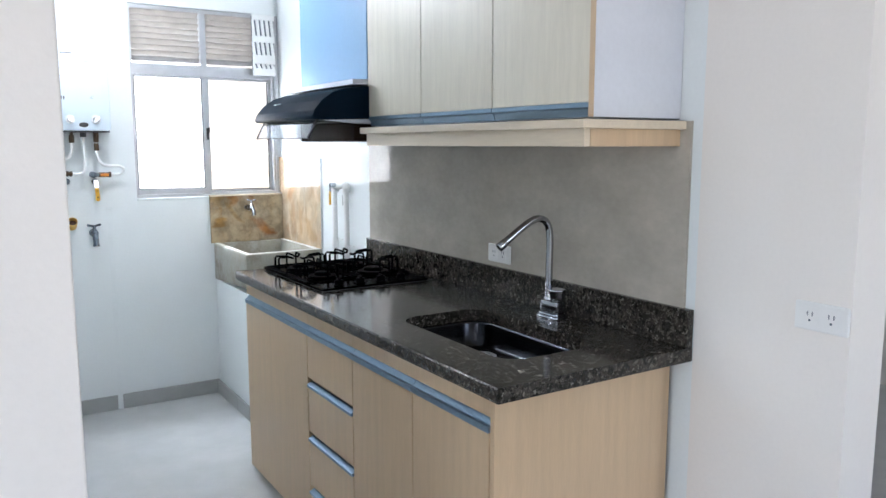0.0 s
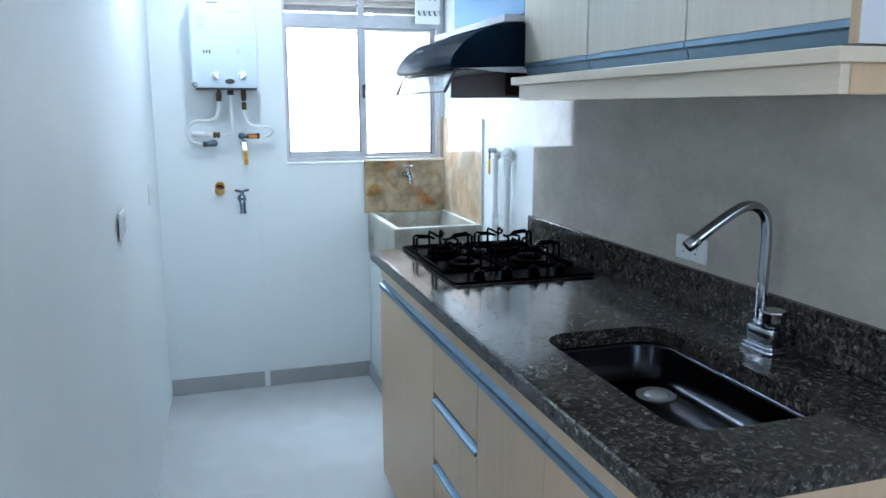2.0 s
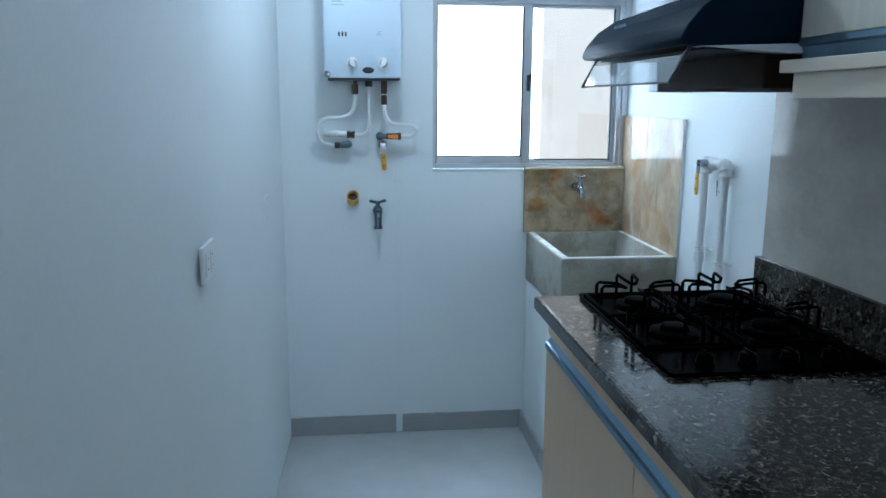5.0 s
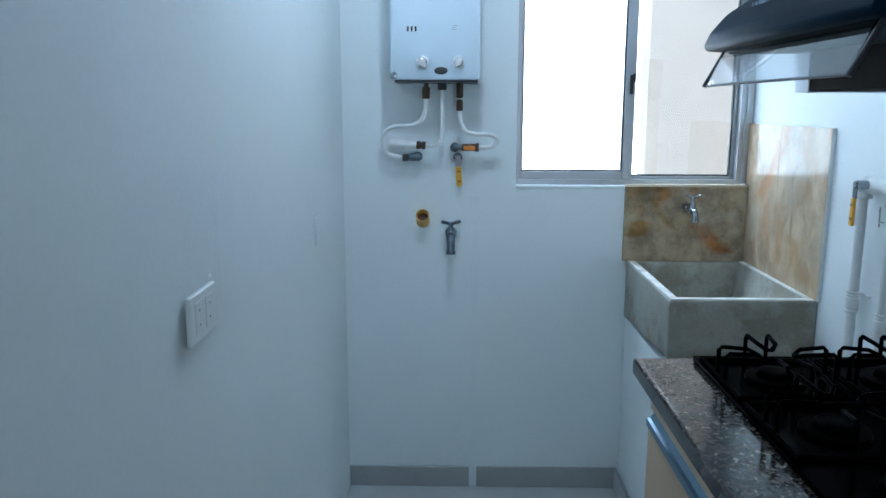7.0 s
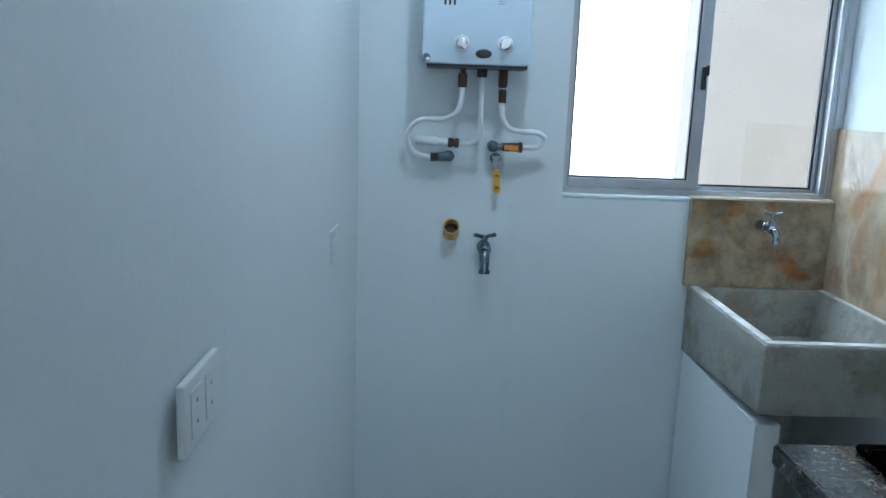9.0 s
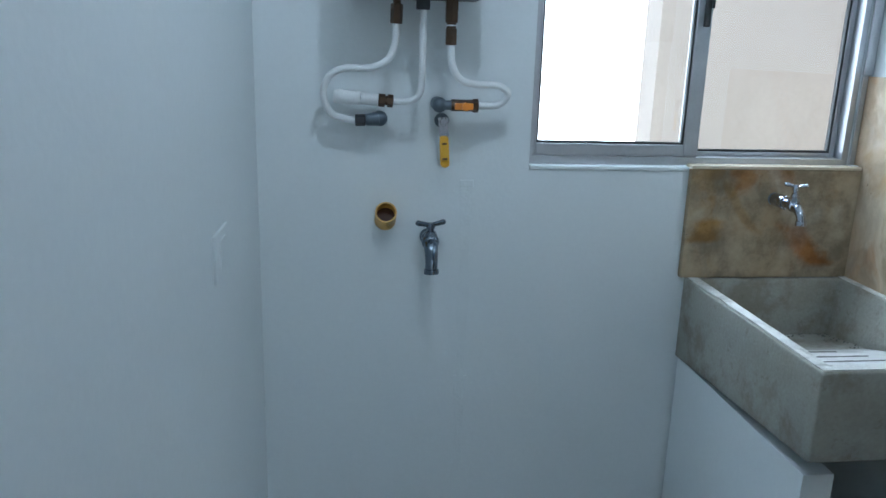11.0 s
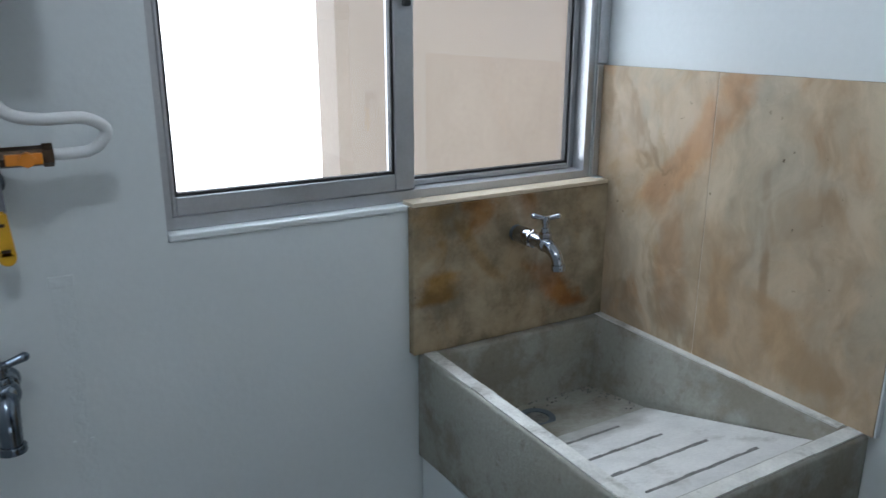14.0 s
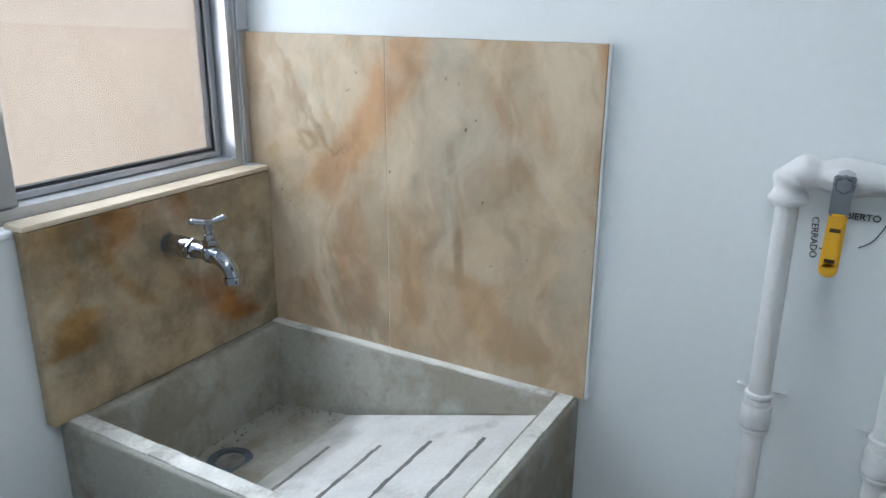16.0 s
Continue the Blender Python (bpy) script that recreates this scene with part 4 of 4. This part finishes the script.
edge = [(SX + T + 0.017, SY + T + 0.007), (-0.056, SY + T + 0.007)]
for k in range(25):
    s = k / 24
    edge.append((-0.057 + s * (SX + T + 0.076), -0.203 - 0.002 * s + 0.002 * noise.noise(Vector((s * 9, 3, 7)))))
part("washboard", prism(edge, "z", 0, 0.004), WASHBOARD, sink, "pale worn washboard slope")
board = sink.children[-1]
for vert in board.data.vertices:
    vert.co.z = bed(vert.co.y + sink.location.y) + (0.0012 if vert.co.z > 0.002 - sink.location.z else -0.002) - sink.location.z
for i, (y, gx0, gx1) in enumerate(((-0.248, -0.33, -0.165), (-0.335, -0.345, -0.156), (-0.41, -0.345, -0.139), (-0.487, -0.345, -0.126))):
    g = bmesh.new()
    for k in range(12):
        x0, x1 = gx0 + (gx1 - gx0) * k / 12, gx0 + (gx1 - gx0) * (k + 1) / 12
        w = 0.0026 + 0.0016 * noise.noise(Vector((x0 * 60, y * 20, 1)))
        dy = 0.0015 * noise.noise(Vector((x0 * 40, y * 20, 5)))
        if noise.noise(Vector((x0 * 50, y * 31, 9))) > -0.6:
            box(x0, x1, y - w + dy, y + w + dy, bed(y) - 0.002, bed(y) + 0.0024, bm=g)
    part("groove", g, GROOVE, sink, "dark worn groove")
dr = ring((-0.24, -0.118, 0.7525), (0, 0, 1), 0.034, 0.022, 0.004)
part("drain", dr, GREY_FITTING, sink, smooth=True)
part("drain_hole", rod((-0.24, -0.118, 0.749), (-0.24, -0.118, 0.7555), 0.021, sides=20), GROOVE, sink)
dirt = bmesh.new()
for k in range(70):
    if k < 50:
        x, y = -0.06 - random.random() ** 1.8 * 0.27, -0.052 - random.random() ** 3 * 0.03
    else:
        x, y = -0.06 - random.random() ** 2 * 0.06, random.uniform(-0.19, -0.06)
    z = 0.744 + (-0.05 - y) / 0.15 * 0.02
    w = random.uniform(0.0005, 0.0022)
    box(x - w, x + w, y - w * 0.6, y + w * 0.6, z - 0.001, z + 0.0022, bm=dirt)
tagged(part("dirt", dirt, GROOVE, sink, "dark dirt flecks"), kind="stuff")
legs = bmesh.new()
box(SX + 0.004, SX + 0.064, SY + 0.012, -0.012, 0.0, 0.676, bm=legs)
structure("sink_support", legs, WALL, "low white wall that carries the laundry sink", "wall")
structure("sink_support_back", box(-0.05, -0.001, SY + 0.012, -0.012, 0.0, 0.676), WALL, "low white wall that carries the laundry sink", "wall")

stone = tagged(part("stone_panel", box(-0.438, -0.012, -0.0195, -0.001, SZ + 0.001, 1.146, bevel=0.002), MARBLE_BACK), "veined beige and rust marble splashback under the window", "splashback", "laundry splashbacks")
part("sill", box(-0.437, -0.012, -0.0185, 0.0195, 1.1465, 1.1545, bevel=0.002), CREAM_STONE, stone, "pale marble sill edge")
side = thing("stone_panel", (-0.006, -0.29, SZ + 0.001), "tall veined beige marble splashback beside the laundry sink", "splashback", "laundry splashbacks")
part("slab", box(-0.0115, -0.001, -0.583, -0.2559, SZ + 0.001, 1.366, bevel=0.0006), MARBLE, side)
part("slab", prism([(-0.2541, SZ + 0.001), (-0.001, SZ + 0.001), (-0.001, 1.156), (0.0185, 1.156), (0.0185, 1.366), (-0.2541, 1.366)], "x", -0.0115, -0.001), MARBLE, side)
part("joint", box(-0.0108, -0.001, -0.2558, -0.2542, SZ + 0.001, 1.365), CREAM_STONE, side, "pale filled joint")
part("joint", box(-0.0105, -0.001, -0.5865, -0.5832, SZ + 0.001, 1.366, bevel=0.0008), PATCH, side, "pale filler along the edge")


def bib(at, way, label, scale=1.0, long=0.05, fall=0.052, rise=0.036, wing=0.0, fat=1.0, metal=CHROME):
    """A chrome wall tap: flange, hexagon, swelling body, stem, wing handle, bent spout."""
    x, y, z = at
    ob = thing("wall_tap", at, label, "tap", "laundry taps")
    d = Vector(way)

    def p(a, up, s=0.0):
        return Vector((x + s, y, z + up)) + d * a

    side = d.cross(Vector((0, 0, 1)))
    side = math.cos(radians(wing)) * side + math.sin(radians(wing)) * d
    part("flange", rod(p(0, 0), p(0.012, 0), 0.0155 * scale, 0.0135 * scale, bevel=0.002), GREY_FITTING if fat > 1 else metal, ob, "dull grey thread collar" if fat > 1 else "", smooth=True)
    body = tube([p(0.010, 0), p(0.018, 0), p(long * 0.55, 0), p(long * 0.62, 0), p(long, 0), p(long + 0.008, -0.002)], lambda s: (0.0135 if s < 0.45 else 0.0098) * scale * fat, sides=18, smooth=False)
    rod(p(long * 0.5, 0), p(long * 0.62, 0), 0.0145 * scale * fat, sides=6, bm=body, bevel=0.001)
    ball(p(long, 0), 0.0145 * scale, bm=body)
    part("body", body, metal, ob, smooth=True)
    part("spout", tube([p(long - 0.002, 0), p(long + 0.018, -0.16 * fall), p(long + 0.032, -0.5 * fall), p(long + 0.038, -fall)], lambda s: (0.0122 - 0.0025 * s) * scale, sides=16), metal, ob, smooth=True)
    part("outlet", rod(p(long + 0.0375, 0.003 - fall), p(long + 0.0385, -0.008 - fall), 0.0122 * scale, bevel=0.0015), metal, ob, smooth=True)
    top = rise * scale
    stem = rod(p(long, 0.006), p(long, top * 0.45), 0.012 * scale, 0.0105 * scale, sides=6, bevel=0.0015)
    rod(p(long, top * 0.42), p(long, top * 0.62), 0.0088 * scale, 0.0075 * scale, bm=stem, bevel=0.001)
    rod(p(long, top * 0.6), p(long, top * 0.82), 0.0055 * scale, bm=stem)
    part("stem", stem, metal, ob, smooth=True)
    h = rod(p(long, top * 0.78), p(long, top + 0.003), 0.0075 * scale, 0.0065 * scale, bevel=0.001)
    for s in (-1, 1):
        tip = p(long, top + 0.003 * scale) + side * (s * 0.021 * scale)
        rod(p(long, top - 0.002), tip, 0.0036 * scale, 0.0046 * scale, sides=10, bm=h)
        ball(tip, 0.0052 * scale, (1, 1, 0.9), bm=h, sides=12)
    part("handle", h, metal, ob, "chrome wing handle", smooth=True)
    return ob


bib((-1.05, 0.0, 0.98), (0, -1, 0), "chrome washing machine tap on the white wall", 1.38, 0.05, 0.056, 0.029, 14, 1.0, CHROME_DULL)
bib((-0.228, -0.0195, 1.078), (0, -1, 0), "chrome tap on the marble splashback above the laundry sink", 1.0, 0.086, 0.03, 0.046, -28, 1.15)

# ---- drain stub ----
stub = thing("drain_stub", (-1.15, 0, 1.05), "open ochre plastic drain pipe stub in the wall", "pipe")
part("pipe", ring((-1.15, 0.0, 1.018), (0, -1, 0.62), 0.024, 0.021, 0.055), YELLOW_PIPE, stub, smooth=True)
part("inside", rod((-1.15, -0.0187, 1.0296), (-1.15, -0.0221, 1.0317), 0.0211), PIPE_INSIDE, stub, "shaded pipe end")

# ---- gas water heater ----
WX0, WX1, WZ0, WZ1, WF = -1.247, -0.957, 1.507, 1.888, -0.158
heater = thing("water_heater", ((WX0 + WX1) / 2, -0.08, WZ0), "white wall-hung gas water heater with two knobs", "water heater")
part("case", box(WX0 + 0.004, WX1 - 0.004, -0.135, -0.004, WZ0 + 0.004, WZ1 - 0.002, bevel=0.004), HEATER_WHITE, heater)
cover = prism(rounded(WX0, WX1, WZ0, WZ1, 0.014, 4), "y", WF, -0.1355, bevel=0.006)
part("cover", cover, HEATER_WHITE, heater, smooth=True)
part("base_plate", box(WX0 + 0.012, WX1 - 0.006, -0.15, -0.006, WZ0 - 0.008, WZ0 + 0.003), DARK, heater)
for kx in (-1.143, -1.026):
    k = part("knob", rod((kx, WF, 1.562), (kx, WF - 0.007, 1.562), 0.0215, 0.0205, bevel=0.002), WHITE_PLASTIC, heater, smooth=True)
    g = rod((kx, WF - 0.007, 1.562), (kx, WF - 0.026, 1.562), 0.017, 0.0125, sides=9, bevel=0.0025)
    turned = bmesh.new()
    bmesh.ops.create_cube(turned, size=1.0, matrix=Matrix.LocRotScale((kx, WF - 0.026, 1.562), Matrix.Rotation(radians(35 if kx > -1.1 else -35), 3, "Y"), (0.011, 0.012, 0.036)))
    bmesh.ops.bevel(turned, geom=turned.edges[:], offset=0.0025, segments=2, affect="EDGES")
    merged(turned, g)
    part("grip", g, STEEL_BRIGHT, k, "bright silvery grip")
part("display", ball((-1.083, WF - 0.001, 1.536), 0.022, (1.0, 0.12, 0.55)), DARK, heater, "oval dark display", smooth=True)
part("badge", rod((-1.237, WF - 0.0005, 1.521), (-1.237, WF - 0.003, 1.521), 0.012, sides=20, bevel=0.001), CHROME, heater, smooth=True)
for i in range(3):
    part("sight_hole", box(-1.193 + i * 0.0125, -1.187 + i * 0.0125, WF - 0.0012, WF + 0.001, 1.659, 1.675, bevel=0.0006), INK, heater)
mark = bmesh.new()
for i, (a, b) in enumerate(((0.0, 0.018), (0.002, 0.013), (0.006, 0.02))):
    box(-1.05 + a, -1.05 + b, WF - 0.0008, WF + 0.0005, 1.664 + i * 0.006, 1.6665 + i * 0.006, bm=mark)
part("mark", mark, PRINT, heater)
sticker = bmesh.new()
for i in range(6):
    box(-1.215, -1.215 + 0.045 - 0.01 * (i % 3), WF - 0.0008, WF + 0.0005, 1.77 + i * 0.012, 1.774 + i * 0.012, bm=sticker)
part("print", sticker, PRINT, heater)
part("print", box(-1.07, -1.03, WF - 0.0008, WF + 0.0005, 1.842, 1.846), PRINT, heater)
slot = box(-1.17, -1.12, WF - 0.0008, WF + 0.0005, 1.8795, 1.8835)
part("slot", slot, INK, heater)

# hoses and valves under the heater
HB = -0.09
cold = thing("water_hose", (-1.14, HB, 1.44), "white flexible hose from heater to wall with dark nuts", "hose", "heater hoses")
part("hose", tube([(-1.135, HB, 1.46), (-1.137, HB, 1.41), (-1.152, HB, 1.375), (-1.19, HB + 0.005, 1.358), (-1.24, HB + 0.012, 1.356), (-1.272, HB + 0.02, 1.338), (-1.284, HB + 0.028, 1.302), (-1.27, HB + 0.036, 1.264), (-1.235, HB + 0.04, 1.25), (-1.205, HB + 0.04, 1.248)], 0.0072), HOSE, cold, smooth=True)
nut = rod((-1.134, HB, 1.502), (-1.134, HB, 1.485), 0.008, sides=12)
rod((-1.134, HB, 1.486), (-1.135, HB, 1.447), 0.0125, sides=6, bm=nut, bevel=0.002)
part("nut", nut, BRASS, cold)
el = rod((-1.218, HB + 0.04, 1.248), (-1.196, HB + 0.04, 1.2485), 0.0125, sides=6, bevel=0.001)
part("nut", el, DARK, cold)
el2 = rod((-1.196, HB + 0.04, 1.249), (-1.168, HB + 0.042, 1.252), 0.0125, 0.0155, bevel=0.002)
ball((-1.165, HB + 0.045, 1.252), 0.0165, bm=el2)
rod((-1.165, HB + 0.045, 1.252), (-1.165, 0.0, 1.252), 0.0135, bm=el2)
part("elbow", el2, GREY_FITTING, cold, smooth=True)

hot = thing("water_hose", (-1.08, HB, 1.46), "white flexible hose with a dark nut and a white wall pipe", "hose", "heater hoses")
part("hose", tube([(-1.08, HB, 1.49), (-1.08, HB, 1.42), (-1.08, HB + 0.002, 1.345), (-1.084, HB + 0.012, 1.307), (-1.106, HB + 0.022, 1.291), (-1.14, HB + 0.03, 1.29)], 0.0072), HOSE, hot, smooth=True)
part("nut", rod((-1.081, HB, 1.502), (-1.081, HB, 1.476), 0.0145, sides=12, bevel=0.002), DARK, hot)
n2 = rod((-1.138, HB + 0.03, 1.29), (-1.15, HB + 0.03, 1.291), 0.0135, sides=6, bevel=0.001)
rod((-1.155, HB + 0.03, 1.291), (-1.169, HB + 0.03, 1.292), 0.0135, sides=6, bm=n2, bevel=0.001)
rod((-1.148, HB + 0.03, 1.291), (-1.157, HB + 0.03, 1.291), 0.010, sides=12, bm=n2)
part("nut", n2, BRASS, hot)
w = rod((-1.169, HB + 0.03, 1.292), (-1.205, HB + 0.034, 1.294), 0.0125, bevel=0.001)
rod((-1.205, HB + 0.034, 1.294), (-1.262, HB + 0.042, 1.297), 0.0145, bm=w, bevel=0.003)
rod((-1.25, HB + 0.042, 1.297), (-1.25, 0.0, 1.297), 0.013, bm=w)
part("pipe", w, PIPE_PAINT, hot, "white painted pipe", smooth=True)

gas = thing("gas_hose", (-1.02, HB, 1.42), "white gas hose from heater to an orange ball valve", "hose", "heater hoses")
g = rod((-1.022, HB, 1.502), (-1.022, HB, 1.452), 0.014, sides=6, bevel=0.002)
rod((-1.022, HB, 1.452), (-1.022, HB, 1.442), 0.010, sides=12, bm=g)
rod((-1.022, HB, 1.442), (-1.022, HB, 1.408), 0.0125, sides=6, bm=g, bevel=0.002)
part("nut", g, BRASS, gas)
part("ring", ring((-1.022, HB, 1.4485), (0, 0, -1), 0.0115, 0.009, 0.003), WHITE_PLASTIC, gas, "thin white thread ring")
part("hose", tube([(-1.022, HB, 1.41), (-1.018, HB, 1.37), (-1.0, HB, 1.34), (-0.965, HB + 0.006, 1.33), (-0.92, HB + 0.012, 1.329), (-0.896, HB + 0.018, 1.316), (-0.897, HB + 0.024, 1.301), (-0.915, HB + 0.03, 1.286), (-0.955, HB + 0.032, 1.284)], 0.0075), HOSE, gas, smooth=True)
vb = rod((-0.962, HB + 0.032, 1.284), (-1.014, HB + 0.032, 1.284), 0.0125, sides=8, bevel=0.002)
rod((-0.955, HB + 0.032, 1.284), (-0.967, HB + 0.032, 1.284), 0.0145, sides=6, bm=vb, bevel=0.001)
part("valve_body", vb, BRASS, gas, smooth=True)
lev = box(-1.008, -0.968, HB + 0.012, HB + 0.016, 1.276, 1.29, bevel=0.0015)
rod((-0.985, HB + 0.018, 1.283), (-0.985, HB + 0.005, 1.283), 0.009, sides=8, bm=lev)
part("lever", lev, ORANGE, gas, "orange valve lever")
e3 = rod((-1.014, HB + 0.032, 1.284), (-1.03, HB + 0.032, 1.284), 0.010)
ball((-1.038, HB + 0.035, 1.284), 0.0165, bm=e3)
rod((-1.038, HB + 0.035, 1.284), (-1.038, 0.0, 1.284), 0.015, bm=e3)
part("elbow", e3, GREY_FITTING, gas, smooth=True)


def lever_valve(at, way, drop, label, length=0.095, wide=0.019):
    """A ball valve stem on a wall with a hanging yellow lever."""
    x, y, z = at
    d = Vector(way)
    ob = thing("gas_valve", at, label, "valve", "gas valves")
    stem = rod(Vector(at), Vector(at) + d * 0.03, 0.011, sides=8, bevel=0.001)
    rod(Vector(at) + d * 0.02, Vector(at) + d * 0.032, 0.0075, sides=6, bm=stem)
    part("stem", stem, CHROME, ob)
    side = d.cross(Vector((0, 0, 1)))
    out = Vector(at) + d * 0.026

    def strip(a, b, w0, w1, thick):
        bm = bmesh.new()
        pa, pb = out + Vector(drop) * a, out + Vector(drop) * b
        pts = [pa - side * w0, pa + side * w0, pb + side * w1, pb - side * w1]
        lo, hi = [bm.verts.new(q) for q in pts], [bm.verts.new(q + d * thick) for q in pts]
        bm.faces.new(lo), bm.faces.new(hi)
        for i in range(4):
            bm.faces.new((lo[i], lo[(i + 1) % 4], hi[(i + 1) % 4], hi[i]))
        bmesh.ops.recalc_face_normals(bm, faces=bm.faces)
        bmesh.ops.bevel(bm, geom=bm.edges[:], offset=thick * 0.4, segments=2, affect="EDGES")
        return bm

    part("bracket", strip(-0.1, 0.35, wide * 0.55, wide * 0.5, 0.004), CHROME, ob, "bent steel bracket")
    grip = strip(0.32, 0.95, wide * 0.46, wide * 0.5, 0.007)
    end = out + Vector(drop) * 0.95
    rod(end, end + d * 0.007, wide * 0.5, sides=18, bm=grip, bevel=0.0025)
    g = part("lever", grip, YELLOW, ob, "yellow vinyl lever", smooth=True)
    for a in (0.5, 0.85):
        q = out + Vector(drop) * a + d * 0.0072
        one = bmesh.new()
        bmesh.ops.create_cube(one, size=1, matrix=Matrix.LocRotScale(q, None, Vector((0.0012, 0.0012, 0.004)) + Vector((abs(side.x), abs(side.y), 0)) * 0.009))
        part("mark", one, BRASS, g)
    return ob


lever_valve((-1.027, -0.012, 1.247), (0, -1, 0), (0.006, 0, -0.095), "gas valve with a hanging yellow lever under the water heater", wide=0.021)
part("boss", ring((-1.027, 0.0, 1.247), (0, -1, 0), 0.016, 0.008, 0.014), GREY_FITTING, bpy.data.objects["gas_valve"], smooth=True)

# small plastered relief beside the valve
tagged(part("wall_patch", box(PATCH_X - 0.016, PATCH_X + 0.016, -0.004, -0.0005, 1.097, 1.113, bevel=0.0015), PATCH), "small plastered lump on the white wall", "wall patch", kind="structure")

# ---- gas riser on the kitchen wall ----
riser = thing("gas_pipes", (-0.03, -0.87, 0), "white painted gas riser pipes with a crusted joint", "pipe")
PX, PA, PB, PZ = -0.03, -0.808, -0.945, 1.238
for y in (PA, PB):
    pipe = rod((PX, y, 0.0), (PX, y, PZ - 0.03), 0.0125)
    part("pipe", pipe, PIPE_PAINT, riser, smooth=True)
    z = 0.922 if y == PA else 0.9
    c = bmesh.new()
    for h, r, dz in ((0.0, 0.0175, 0.03), (0.03, 0.015, 0.008), (0.04, 0.0165, 0.006), (-0.008, 0.0165, 0.006)):
        rod((PX, y, z + h), (PX, y, z + h + dz), r, bm=c, bevel=0.002)
    ob = part("coupling", c, PIPE_PAINT, riser, smooth=True)
    for s in (-1, 1):
        part("clip", box(-0.008, 0.0, y + s * 0.02 - 0.009, y + s * 0.02 + 0.009, z + 0.036, z + 0.039), PIPE_PAINT, ob)
j = tube([(PX, PA, PZ - 0.035), (PX, PA, PZ - 0.012), (PX, PA - 0.012, PZ), (PX, PA - 0.05, PZ), (PX, PB + 0.012, PZ), (PX, PB, PZ - 0.012), (PX, PB, PZ - 0.035)], lambda s: 0.0185 + 0.0025 * math.sin(s * 40), sides=18)
for vert in j.verts:
    vert.co += 0.003 * Vector(noise.noise_vector(vert.co * 60))
part("joint", j, PIPE_PAINT, riser, "crusted white putty joint", smooth=True)
lever_valve((PX - 0.02, -0.862, PZ + 0.002), (-1, 0, 0), (0.0, 0.002, -0.095), "gas valve with a yellow lever on the riser pipe")
notice = thing("wall_sign", (0, -0.87, 1.18), "black lettering and marks on the white wall by the valve", "sign")
turn_wall = Matrix(((0, 0, -1, 0), (-1, 0, 0, 0), (0, 1, 0, 0), (0, 0, 0, 1)))
writing("letters", "CERRADO", 0.0105, Matrix.Translation((-0.0012, -0.838, 1.16)) @ turn_wall @ pose(0, 0, 0, 0, 0, -86), INK, notice)
writing("letters", "ABIERTO", 0.0105, Matrix.Translation((-0.0012, -0.88, 1.19)) @ turn_wall, INK, notice)
part("arrow", tube([(-0.001, -0.845, 1.148), (-0.001, -0.86, 1.149)], 0.0008, sides=6, smooth=False), INK, notice)
part("arrow", tube([(-0.001, -0.884, 1.155), (-0.001, -0.897, 1.165), (-0.001, -0.907, 1.185), (-0.001, -0.91, 1.2)], 0.0007, sides=6), INK, notice)

# ---- white vent grille in front of the louvre ----
grille = thing("vent_grille", (-0.1, -0.03, 1.83), "white plastic vent grille with slanting slots beside the window louvre", "vent")
gx0, gx1, gz0, gz1 = -0.166, -0.036, 1.83, 2.168
for z0, z1 in ((gz0, gz0 + 0.04), (gz0 + 0.065, gz0 + 0.115), (gz0 + 0.185, gz0 + 0.22), (gz1 - 0.03, gz1)):
    part("crossbar", box(gx0, gx1, -0.034, -0.024, z0, z1, bevel=0.0015), WHITE_PLASTIC, grille)
for z0, z1 in ((gz0 + 0.04, gz0 + 0.065), (gz0 + 0.115, gz0 + 0.185), (gz0 + 0.22, gz1 - 0.03)):
    for i in range(5):
        x = gx0 + 0.002 + i * 0.0275
        lean = 0.008
        bar = prism([(x, z0 + 0.0005), (x + 0.016, z0 + 0.0005), (x + 0.016 - lean, z1 - 0.0005), (x - lean + 0.004 * (i == 0), z1 - 0.0005)], "y", -0.033, -0.025)
        part("bar", bar, WHITE_PLASTIC, grille)
part("housing", box(gx0 + 0.004, gx1 - 0.002, -0.0235, -0.001, gz0 + 0.004, gz1 - 0.004, bevel=0.002), GREY_FITTING, grille)
